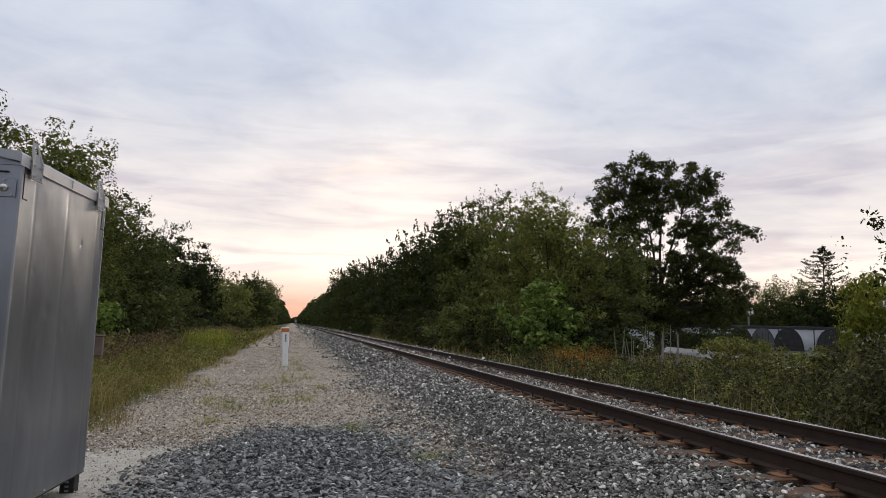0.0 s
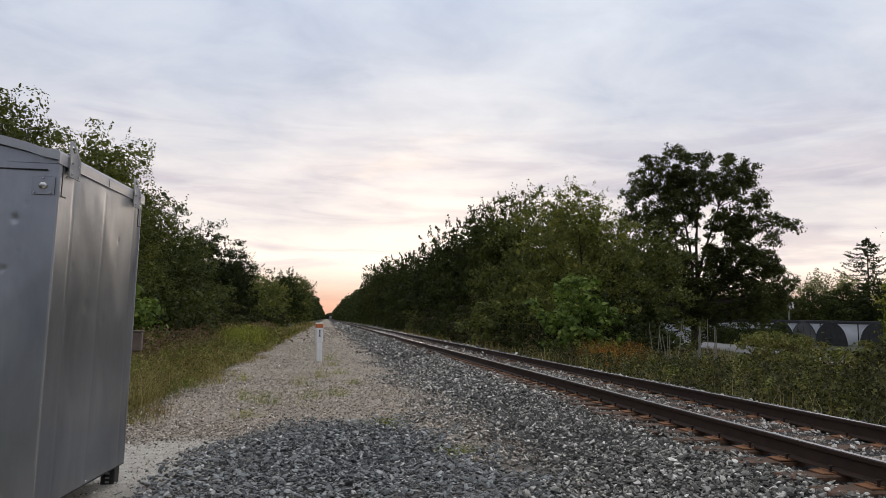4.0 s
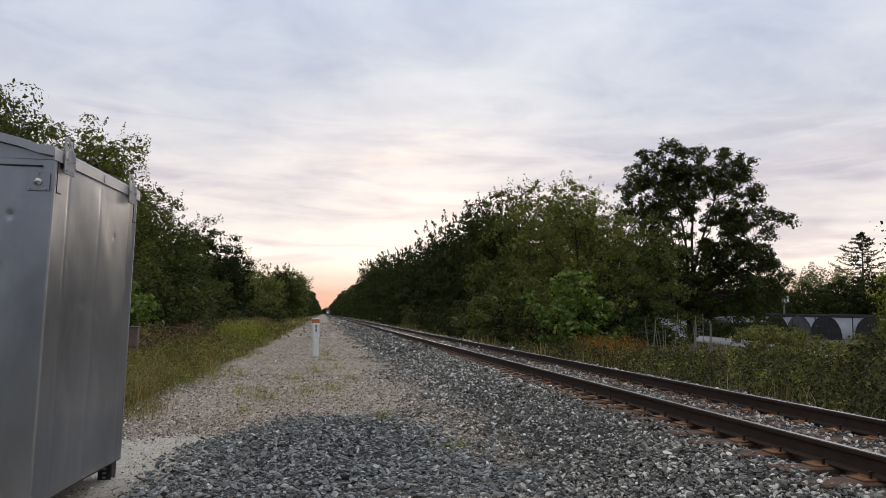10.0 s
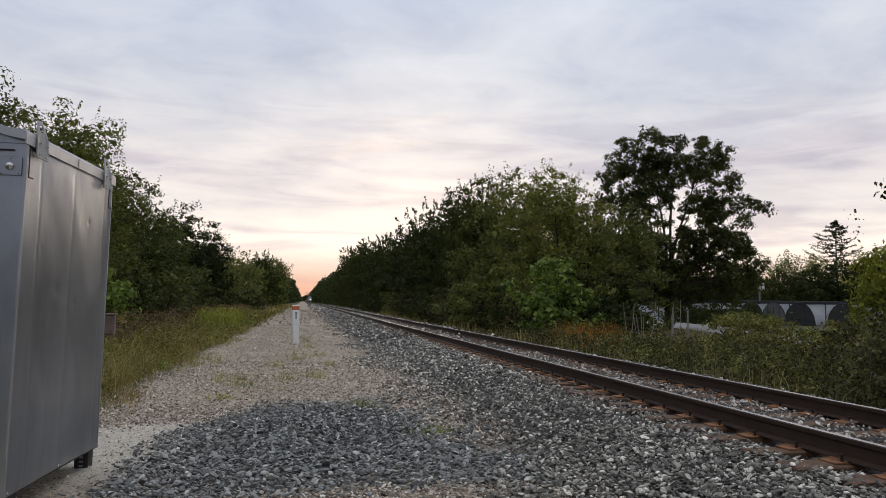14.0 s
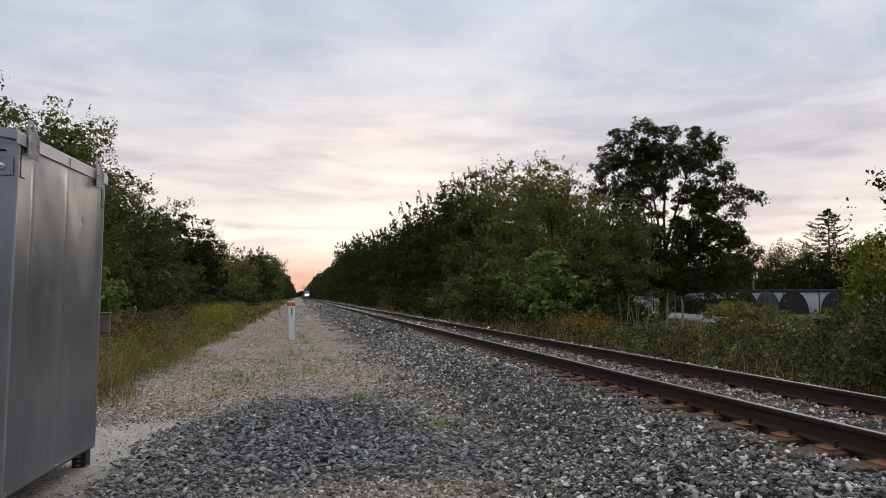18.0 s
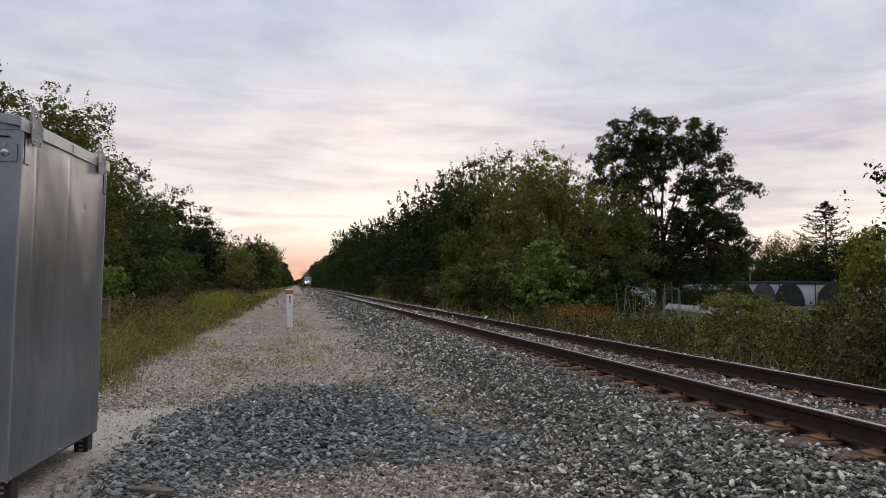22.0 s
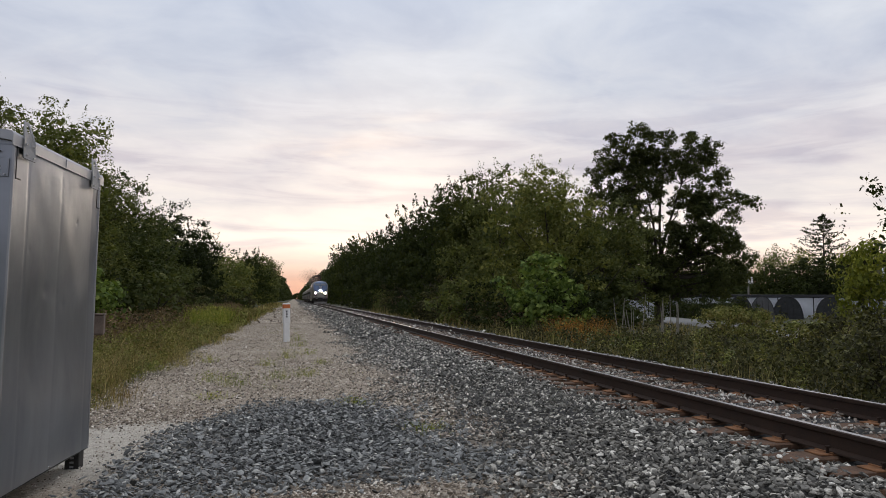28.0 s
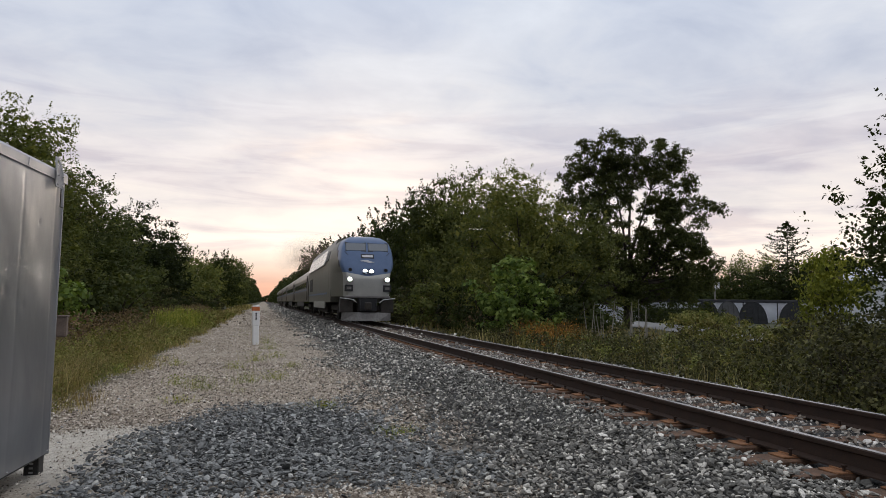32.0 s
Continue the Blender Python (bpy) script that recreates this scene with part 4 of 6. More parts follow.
    for x, z in ((-0.095, 2.275), (-0.145, 2.178), (-0.045, 2.178)):
        bm = bmesh.new()
        rod(bm, (x, -0.012, z), (x, -0.02, z), 0.007, 0.005, 8)
        part("rivet", bm, STEEL, plate)
    # feet: short channel legs with a slotted face
    for y in (0.10, L - 0.13):
        for x in (-0.13, -D + 0.05):
            leg = part("foot", boxed(x, x + 0.11, y, y + 0.10, -0.03, z0 - 0.01, 0.006), ALU_DARK, cab)
            for i in range(3):
                part("slot", boxed(x + 0.04, x + 0.07, y - 0.003, y, 0.02 + 0.035 * i, 0.035 + 0.035 * i), ALU_TRIM, leg)
    for y in (0.03, L / 2, L - 0.03):
        bm = bmesh.new()
        rod(bm, (0.002, y, z0 + 0.02), (0.01, y, z0 + 0.02), 0.008, 0.006, 8)
        part("rivet", bm, STEEL, cab)


build_cabinet()


# ---- marker post and small trackside things ----
def build_marker():
    post = tagged(new("marker_post"), "white plastic buried-cable marker post with orange cap", "marker post")
    post.matrix_basis = pose(-0.20, 22.6, 0.0, 0, -1.6, 12)
    part("lower_sleeve", boxed(-0.095, 0.095, -0.06, 0.06, -0.1, 0.62, 0.02, seg=2), POST_WHITE, post)
    part("upper_sleeve", boxed(-0.115, 0.115, -0.072, 0.072, 0.605, 1.10, 0.022, seg=2), POST_WHITE, post)
    cap = part("cap", boxed(-0.12, 0.12, -0.077, 0.077, 1.09, 1.235, 0.02, seg=2), POST_ORANGE, post, "orange cap")
    part("cap_band", boxed(-0.119, 0.119, -0.0765, 0.0765, 1.205, 1.262, 0.024, seg=2), POST_WHITE, cap)
    bm = bmesh.new()
    for z in (0.99, 0.94, 0.89, 0.84):
        box(bm, -0.022, 0.022, -0.0775, -0.0725, z - 0.018, z + 0.018)
    box(bm, -0.036, 0.036, -0.0775, -0.0725, 1.005, 1.02), box(bm, -0.036, 0.036, -0.0775, -0.0725, 0.80, 0.815)
    part("printed_mark", bm, BLACK, post, "black printed warning mark")


build_marker()


def build_box_on_post():
    ob = tagged(new("utility_box"), "weathered brown-grey utility box on a post in tall weeds", "utility box")
    ob.matrix_basis = pose(-3.42, 12.6, -0.1, 0, 0, 8)
    m = worn("stained_grey_casing", (0.09, 0.065, 0.052), (0.19, 0.145, 0.12), 0.9, 0.0, 6, 60, 0.4)
    part("box", boxed(-0.24, 0.24, -0.12, 0.12, 0.86, 1.2, 0.03, seg=2), m, ob)
    part("post", boxed(-0.05, 0.05, -0.05, 0.05, -0.1, 0.87, 0.01), TIE_WOOD, ob)
    part("lid", boxed(-0.25, 0.25, -0.13, 0.13, 1.195, 1.225, 0.01), m, ob)


build_box_on_post()


def timber_scrap():
    """A short grey offcut lying in the crushed stone."""
    bm = bmesh.new()
    for i, (a, b, y, w) in enumerate(((-0.19, 0.19, 0.0, 0.026), (-0.17, 0.12, 0.045, 0.02))):
        box(bm, a, b, y - w, y + w, -0.012, 0.022 - 0.008 * i, 0.006)
    for q in bm.verts:
        q.co += Vector((random.uniform(-0.008, 0.008), random.uniform(-0.006, 0.006), random.uniform(-0.003, 0.003)))
    m = worn("grey_weathered_timber", (0.055, 0.045, 0.035), (0.27, 0.23, 0.18), 0.9, 0, 12, 90, 0.6)
    ob = part("timber_scrap", bm, m)
    ob.matrix_basis = pose(-0.90, 4.62, 0.075, 4, -4, -38)
    tagged(ob, "split grey weathered timber offcut lying on crushed stone", "timber")


timber_scrap()

# ---- woods ----
def stuff(name, vf, mat, label, category):
    return tagged(part(name, mesh_np(name, *vf, mat), None), label, category, kind="stuff")


def discard(ob):
    for c in list(ob.children_recursive):
        bpy.data.objects.remove(c)
    bpy.data.objects.remove(ob)


def woods():
    text = "dense green roadside tree leafy to the ground"
    near = [tree("tree", text, 11 + i, 10, r, 0.4, c, 52, 0.135, (LEAF_WOOD, LEAF_DARK)[i % 2], lobes=n, skirt=0.3, limbs=8, clump_r=0.66, inner=2200, sprays=70) for i, (r, c, n) in enumerate(((4.0, 240, 9), (3.6, 220, 8), (4.4, 260, 10), (3.3, 200, 8)))]
    fine = [tree("tree", text, 15, 10, 4.0, 0.4, 280, 62, 0.105, LEAF_WOOD, lobes=8, skirt=0.3, limbs=12, clump_r=0.6, inner=2400, sprays=80),
            tree("tree", text, 16, 10, 3.8, 0.4, 280, 62, 0.105, LEAF_DARK, lobes=9, skirt=0.3, limbs=12, clump_r=0.6, inner=2400, sprays=80)]
    feathery = [tree("tree", "feathery green tree with upright leafy sprays beside the road", 17 + i, 10, 3.9, 0.4, 620, 66, 0.105, LEAF_WOOD, lobes=12, skirt=0.25, limbs=40, clump_r=0.55, inner=13000, core=5, sprays=60, spray=0.5) for i in range(2)]
    far = [tree("tree", text, 21 + i, 10, 4.0, 0.4, 150, 40, 0.26, (LEAF_WOOD, LEAF_DARK)[i % 2], lobes=9, skirt=0.35, limbs=4, clump_r=0.9, inner=700, core=8, sprays=40) for i in range(3)]
    rows = [  # x, y, height, kind
        (15.2, 38.5, 10.8, 0), (17.5, 44, 9.8, 1), (15.4, 49, 12.1, 2), (15.4, 56, 14.2, 3), (15.2, 64, 14.6, 1), (14.8, 73, 14.4, 0), (14.4, 83, 14.4, 2),
        (13.8, 94, 15.6, 3), (13.4, 106, 15.6, 1), (13.2, 119, 16.8, 0), (20, 41, 8.6, 2), (21.5, 50, 9.6, 3), (21, 62, 12, 0), 
        (13.0, 133, 17.4, 2), (12.8, 148, 18.0, 1), (12.6, 164, 19.2, 3), (12.6, 180, 20.4, 0), (20, 78, 15.6, 1), (20, 96, 16.8, 2), (20, 120, 18.0, 0),
        (-10.6, 20.5, 7.2, 0), (-9.8, 27.0, 8.7, 3), (-9.7, 31.0, 7.8, 2), (-10.8, 23.0, 9.0, 1), (-9.9, 23.6, 6.5, 0), (-9.8, 35, 7.9, 1), (-9.4, 39.5, 8.5, 0), (-9.8, 47, 7.2, 2), (-9.2, 57, 10.0, 1), (-9.4, 66, 8.4, 3),
        (-9.4, 76, 8.0, 0), (-9.2, 88, 7.7, 2), (-8.8, 102, 8.1, 1), (-7.6, 122, 10.8, 3), (-8.2, 138, 11.0, 0), (-7.8, 156, 12.2, 2), (-7.6, 178, 13.3, 1),
        (-12.8, 23.5, 9.3, 2), (-14, 30, 8.8, 2), (-14.5, 36, 8.8, 0), (-15, 47, 9.3, 3), (-15, 62, 9.3, 0), (-15, 80, 9.3, 1), (-15, 100, 9.9, 2), (-9.6, 14.5, 6.6, 2), (-14, 17, 8.0, 1),
    ]
    for x, y, h, kind in rows:
        s = h * (0.84 if x > 0 and y > 90 else 0.96 if x > 0 and y > 52 else 1.0) / 10
        kind = (1, 3)[kind % 2] if x > 0 and y > 58 else kind
        src = feathery[kind % 2] if x < 0 and y < 32 else fine[kind % 2] if y < 39 and -13 < x < 19 else near[kind] if y < 67 and x > -13 else far[1] if x > 0 else far[(0, 2, 0, 1)[kind]]
        o = copy_thing(src, pose(x, y, float(ground_z(x, y)), 0, 0, random.uniform(0, 360)))
        o.scale = (0.55 + 0.45 * s, 0.55 + 0.45 * s, s)
        o["group"] = "trees along the track"
    for o in near + fine + far + feathery:
        discard(o)
    # far woods on both sides
    for side in (1, -1):
        pts, size = [], []
        y = 186.0
        while y < 1500:
            h = (13 + 3.5 * min(1, (y - 190) / 300)) * rng.uniform(0.8, 1.1) if side > 0 else (11 + 5 * min(1, (y - 190) / 300)) * rng.uniform(0.8, 1.1)
            r = rng.uniform(3.6, 5.5)
            cx = (13.5 if side > 0 else -9.4) + rng.uniform(-0.6, 0.9) * side
            n = int(460 if y < 400 else 160)
            d = rng.normal(size=(n, 3))
            d /= np.linalg.norm(d, axis=1)[:, None]
            d *= rng.uniform(0.45, 1.0, (n, 1)) ** 0.5
            bumpy = 1 + 0.18 * np.sin(d[:, :1] * 7 + y) * np.sin(d[:, 2:] * 6 + y)
            pts.append(np.array([cx, y, h * 0.46]) + d * bumpy * [r, r * 1.2, h * 0.52])
            size.append(np.full(n, 0.7 if y < 400 else 1.5) * rng.uniform(0.7, 1.4, n))
            y += r * 1.3
        stuff("far_woods", leaf_quads(np.concatenate(pts), np.concatenate(size)), LEAF_DARK, "distant dark green woods along the track", "woods")


def big_tree():
    """The tall broad tree beside the road: a short trunk that forks into a fan of stems, and a crown of many lobes with sky between them. Sideways is x."""
    r = np.random.default_rng(5)
    ob = tagged(new("big_tree"), "tall broad dark green tree with gaps of sky beside the road", "tree")
    # lobes of the crown: sideways, height, radius
    lobes = [(-3.0, 14.1, 1.05), (-1.3, 14.3, 1.1), (-0.3, 14.8, 0.6), (-3.8, 12.7, 1.0), (-2.1, 12.6, 1.3), (-0.5, 12.5, 0.95), (-4.7, 11.5, 0.85), (-3.0, 10.8, 1.3),
             (-1.2, 11.0, 0.9), (-5.1, 10.0, 0.95), (-3.6, 9.2, 1.2), (-1.9, 9.2, 1.0), (0.9, 14.5, 0.65), (0.9, 13.0, 0.9), (0.8, 11.5, 0.75), (2.7, 14.6, 0.65),
             (3.0, 13.2, 1.05), (4.3, 12.7, 0.8), (2.2, 12.0, 0.95), (3.6, 11.3, 1.05), (5.1, 11.2, 0.7), (3.1, 9.8, 1.2), (4.7, 9.4, 0.95), (6.4, 9.6, 0.7),
             (7.1, 9.0, 0.45), (3.3, 8.0, 1.0), (5.5, 8.0, 0.6), (4.6, 6.8, 0.9), (5.8, 6.2, 0.75), (-5.5, 8.0, 0.75), (-3.9, 7.4, 1.0), (-2.2, 7.9, 0.9)]
    body = [(u * 0.97, h * 0.985, q * 1.1, 25) for u, h, q in lobes]
    body += [(r.uniform(-4.2, 4.6), r.uniform(6.6, 13.2), r.uniform(0.6, 0.95), 18) for _ in range(48)]
    for h, u0, u1 in ((2.7, -5.4, 5.0), (3.9, -5.6, 6.0), (5.2, -5.5, 5.8), (6.3, -5.2, 5.0)):
        body += [(u + r.uniform(-0.4, 0.4), h + r.uniform(-0.3, 0.3), 1.25, 26) for u in np.linspace(u0, u1, 9)]
    pts, ctr = [], []
    for u, h, q, share in body:
        c = np.array([u, r.uniform(-1.7, 1.7), h])
        n = int(share * q ** 1.8) + 3
        d = r.normal(size=(n, 3))
        d *= (r.uniform(0.05, 1, n) ** 0.42 / np.linalg.norm(d, axis=1))[:, None]
        pts.append(c + d * q * [1.0, 1.15, 0.92])
        ctr.append(c)
    pts = np.concatenate(pts)
    size = 0.44 * r.uniform(0.6, 1.3, len(pts))
    i = np.repeat(np.arange(len(pts)), 34)
    g = r.normal(size=(len(i), 3)) + [0, 0, 0.3]
    g /= np.linalg.norm(g, axis=1)[:, None]
    v, f = leaf_quads(pts[i] + g * size[i][:, None] * r.uniform(0.35, 1.0, (len(i), 1)) * [1, 1, 0.7], 0.165 * r.uniform(0.6, 1.35, len(i)), 0.5, g)
    i = np.repeat(np.arange(len(pts)), 7)
    v2, f2 = leaf_quads(pts[i] + r.normal(0, 0.3, (len(i), 3)) * size[i][:, None], size[i] * r.uniform(0.3, 0.6, len(i)))
    v, f = np.concatenate([v, v2]), np.concatenate([f, f2 + len(v)])
    paths = [[(np.array([0, 0, -0.3]), 0.42), (np.array([0.02, 0, 0.5]), 0.33), (np.array([0.05, 0, 2.3]), 0.28)]]
    spine = []
    for u, h, base in ((-3.2, 13.6, 2.0), (-1.2, 14.0, 2.6), (0.9, 14.2, 2.8), (2.8, 13.8, 2.6), (5.2, 10.8, 2.1), (-4.6, 9.8, 1.8), (4.6, 7.6, 1.7)):
        y = r.uniform(-1.2, 1.2)
        stem = [(np.array([0.05 + (u - 0.05) * q ** 1.35 + 0.12 * math.sin(7 * q + u), y * q, base + (h - base) * q]), 0.15 * (1 - 0.9 * q)) for q in np.linspace(0, 1, 8)]
        paths.append(stem)
        spine += stem
    ends = ctr + [pts[j] for j in r.choice(len(pts), 150, replace=False)]
    at = np.array([p for p, _ in spine])
    for e in ends:
        cost = np.linalg.norm(at - e, axis=1) + np.where(at[:, 2] > e[2] - 0.4, 50, 0)
        k = int(np.argmin(cost))
        p, w = spine[k]
        paths.append([(p, w * 0.55), (p * 0.5 + e * 0.5 + r.normal(0, 0.12, 3), w * 0.34 + 0.008), (e, 0.012)])
    tv, tf = tubes(paths)
    part("trunk", mesh_np("trunk", tv, tf, BARK, smooth=True), None, ob)
    part("crown", mesh_np("crown", v, f, LEAF_BIG), None, ob)
    ob.matrix_basis = pose(27.9, 47.8, -0.3, 0, 0, -31)
    ob.scale = (1, 1, 1.03)


big_tree()
woods()


# ---- shrubs and weeds ----
def shrubs():
    """Bushes along the foot of the woods, and those that stand alone."""
    kinds = [tree("bush", "leafy dark green bush at the foot of the woods", 31 + i, 3.2, 1.8, 0.1, 46, 36, 0.18, (LEAF_WOOD, LEAF_DARK, LEAF_BRUSH, LEAF_WEED)[i], trunk=0.05, clump_r=0.5, lobes=6, stems=3, category="bush", skirt=0.5, limbs=9, core=7) for i in range(4)]
    spots = []
    y = 27.0
    while y < 110:
        spots.append((11.6 + random.uniform(-0.5, 0.7) + (1.2 if y < 36 else 0), y + 6, random.uniform(0.7, 1.25)))
        spots.append((-7.0 + random.uniform(-0.6, 0.6), y - 14, random.uniform(0.55, 1.0)))
        y += 3.0 + 0.03 * y
    spots += [(14.6, 31.5, 0.8), (16.0, 21.5, 0.32), (18.6, 19.4, 0.42), (14.6, 13.6, 0.5), (20.2, 27.2, 0.46), (18.8, 24.6, 0.36), (19.4, 21.4, 0.36), (12.6, 13.4, 0.5), (13.6, 15.6, 0.45), (16.0, 17.6, 0.42), (9.7, 9.4, 0.42), (10.9, 10.6, 0.5), (11.8, 11.2, 0.55), (9.2, 8.0, 0.4), (12.8, 12.6, 0.55), (10.4, 8.6, 0.5), (11.6, 9.2, 0.6), (37, 52, 0.75), (39.5, 53, 0.6), (42, 54, 0.45), (22.4, 22.4, 0.5), (17.4, 38, 1.6), (23.4, 50, 1.9), (25, 53, 2.1), (38, 82, 3.0), (42, 84, 3.1), (46, 85, 3.1), (50, 86, 3.0), (54, 87, 2.8), (58, 88, 2.4), (62, 90, 2.2), (45, 70, 0.66), (46.6, 70.4, 0.6), (48.2, 70, 0.55), (17.2, 24.4, 0.58), (18.0, 23.4, 0.5), (18.8, 26.0, 0.56), (20.6, 22.0, 0.58)]
    for q in np.linspace(0.54, 0.73, 15):  # a hedge along the far edge of the road
        y = 21.9 / (q - 0.276) + 3.5
        spots.append((q * y, y, random.uniform(0.68, 0.86)))
    for x, y, s in spots:
        o = copy_thing(kinds[2 if 0 < x < 14 and y < 14 else random.randrange(3) if x < 11.9 else 3 if s < 0.6 else 1], pose(x, y, float(ground_z(x, y)), 0, 0, random.uniform(0, 360)))
        o.scale = (s * 1.1, s * 1.1, s)
        o["group"] = "bushes along the track"
    for o in kinds:
        discard(o)
    b = tree("bright_bush", "bright green broad-leaved sapling at the edge of the woods", 41, 4.3, 2.1, 0.2, 90, 42, 0.24, LEAF_BRIGHT, trunk=0.07, clump_r=0.55, lobes=7, stems=3, category="bush", skirt=0.35)
    b.matrix_basis = pose(12.5, 31.6, -0.3, 0, 0, 10)
    b = tree("bright_bush", "bright green broad-leaved bush beside the cabinet road", 44, 3.6, 1.7, 0.2, 90, 44, 0.17, LEAF_BRIGHT, trunk=0.06, clump_r=0.45, lobes=7, stems=3, category="bush", skirt=0.4)
    b.matrix_basis = pose(-6.7, 21.5, -0.1, 0, 0, 0)
    b = tree("young_tree", "yellow-green young tree among brush", 42, 4.0, 1.9, 0.5, 90, 40, 0.15, LEAF_YELLOW, trunk=0.06, clump_r=0.5, lobes=6, stems=2, limbs=14)
    b.matrix_basis = pose(21.2, 21.0, -0.3, 0, 0, 0)
    b.scale = (0.8, 0.8, 1.15)
    b = tree("poplar_tree", "young poplar with loose round leaves beside the track", 43, 7.6, 2.7, 0.5, 640, 30, 0.105, LEAF_DARK, trunk=0.09, clump_r=0.34, lobes=9, stems=2, skirt=0.4, limbs=50, core=0, inner=2600, sprays=170, spray=0.7)
    b.matrix_basis = pose(15.1, 11.2, -0.3, 0, 0, 0)


shrubs()


def weeds():
    def field(n, x0, x1, y0, y1, keep=None):
        x, y = rng.uniform(x0, x1, n), rng.uniform(y0, y1, n)
        if keep is not None:
            ok = keep(x, y)
            x, y = x[ok], y[ok]
        return np.stack([x, y, ground_z(x, y) - 0.02], 1)

    def tufts(c, per, spread, tall, width, lean=0.35):
        """Blades in clumps; tall: a height for each clump."""
        i = np.repeat(np.arange(len(c)), per)
        p = c[i] + rng.normal(0, spread, (len(i), 3)) * [1, 1, 0]
        p[:, 2] = ground_z(p[:, 0], p[:, 1]) - 0.02
        return blades(p, tall[i] * rng.uniform(0.35, 1.15, len(i)), width, lean)

    def leafy(c, per, spread, tall, size):
        """Upright leafy weeds; tall: a height for each."""
        i = np.repeat(np.arange(len(c)), per)
        g = rng.normal(size=(len(i), 3)) * [spread, spread, 0]
        h = rng.uniform(0.03, 1, len(i)) ** 0.8
        g[:, :2] *= (1.1 - 0.6 * h)[:, None]
        g[:, 2] = h * tall[i]
        return leaf_quads(c[i] + g, size * rng.uniform(0.5, 1.4, len(i)))

    def left_edge(x, y):
        return x < -2.5 + 0.30 * np.sin(y * 0.9) + 0.2 * np.sin(y * 2.7) + rng.normal(0, 0.16, len(x))

    def joined(*many):
        vs, fs, k = [], [], 0
        for v, f in many:
            vs.append(v), fs.append(f + k)
            k += len(v)
        return np.concatenate(vs), np.concatenate(fs)

    made, leafs = [], []
    for n, y0, y1, w, per in ((900, 9.0, 18, 0.0032, 18), (700, 18, 34, 0.007, 14), (520, 34, 80, 0.022, 11), (300, 80, 220, 0.09, 6)):
        c = field(n, -5.6, -2.1, y0, y1, left_edge)
        tall = (0.22 + 0.24 * smoothstep(-2.5, -4.2, c[:, 0])) * rng.lognormal(0, 0.35, len(c)) + 0.4 * np.exp(-((c[:, 0] + 3.1) / 0.6) ** 2 - ((c[:, 1] - 11.2) / 1.3) ** 2)
        made.append(tufts(c, per, 0.12 + 2 * w, tall * 0.9, w, 0.7))
    stuff("weed_verge", joined(*made), GRASS, "tall dry and green weeds along the gravel road", "weeds")
    for n, y0, y1, sz in ((520, 9.2, 18, 0.045), (520, 18, 36, 0.07), (260, 36, 70, 0.14)):
        c = field(n, -5.4, -2.6, y0, y1, left_edge)
        leafs.append(leafy(c, 44, 0.15, (0.22 + 0.24 * smoothstep(-2.6, -4.2, c[:, 0])) * rng.lognormal(0, 0.3, len(c)), sz))
    stuff("leafy_weeds", joined(*leafs), LEAF_WEED, "knee-high leafy weeds along the gravel road", "weeds")
    made, leafs = [], []
    bank = lambda x, y: x > 7.7 + 0.3 * np.sin(y) + rng.normal(0, 0.2, len(x))
    for n, y0, y1, w, per in ((200, 3, 14, 0.005, 10), (260, 14, 34, 0.009, 9), (150, 34, 90, 0.03, 9)):
        c = field(n, 7.3, 13.5, y0, y1, bank)
        made.append(tufts(c, per, 0.16 + 2 * w, rng.lognormal(-0.85, 0.35, len(c)), w, 0.4))
    c = field(1300, 13.5, 32, 10, 60, lambda x, y: x < 20.6 + (y - 18) * 0.27)
    made.append(tufts(c, 9, 0.3, rng.uniform(0.12, 0.35, len(c)), 0.02))
    stuff("weed_verge", joined(*made), GRASS, "tall mixed weeds on the far side of the track", "weeds")
    # leafy brush on the far side: highest towards the near end
    for n, x0, y0, y1, sz, per in ((560, 8.0, 2, 14, 0.07, 66), (640, 8.0, 14, 32, 0.085, 56)):
        c = field(n, x0, 14.5, y0, y1)
        tall = (0.32 + 0.30 * smoothstep(8.2, 10.5, c[:, 0])) * (1.0 + 1.3 * smoothstep(15, 9, c[:, 1])) * rng.lognormal(-0.2, 0.4, len(c))
        leafs.append(leafy(c, per, 0.17, tall, sz))
    stuff("leafy_brush", joined(*leafs), LEAF_BRUSH, "tangled dark leafy brush beyond the track", "brush")
    c = field(120, 8.3, 13.0, 5, 26)
    stuff("tall_weeds", leafy(c, 46, 0.13, rng.uniform(0.45, 0.9, len(c)), 0.075), LEAF_WEED, "tall green leafy weeds standing in the brush", "weeds")
    c = field(70, 9.0, 13.5, 8, 24)
    stuff("flowering_weeds", leafy(c, 26, 0.16, rng.uniform(0.4, 0.75, len(c)), 0.075), LEAF_PALE, "weeds with pale leaves and small white blooms", "weeds")
    # brown undergrowth at the foot of the woods
    c = field(700, -7.2, -4.7, 11, 70)
    c2 = field(560, 11.4, 14.5, 33, 100)
    stuff("undergrowth", joined(leafy(c, 80, 0.3, rng.uniform(0.5, 1.25, len(c)), 0.075), leafy(c2, 44, 0.45, rng.uniform(0.6, 2.2, len(c2)), 0.17)), LEAF_BROWN, "brown-green undergrowth below the trees", "undergrowth")
    # bright stand of yellow-green weeds
    c = field(330, -5.6, -2.9, 25, 40, lambda x, y: ((x + 4.0) / 0.9) ** 2 + ((y - 35) / 5.0) ** 2 < 1)
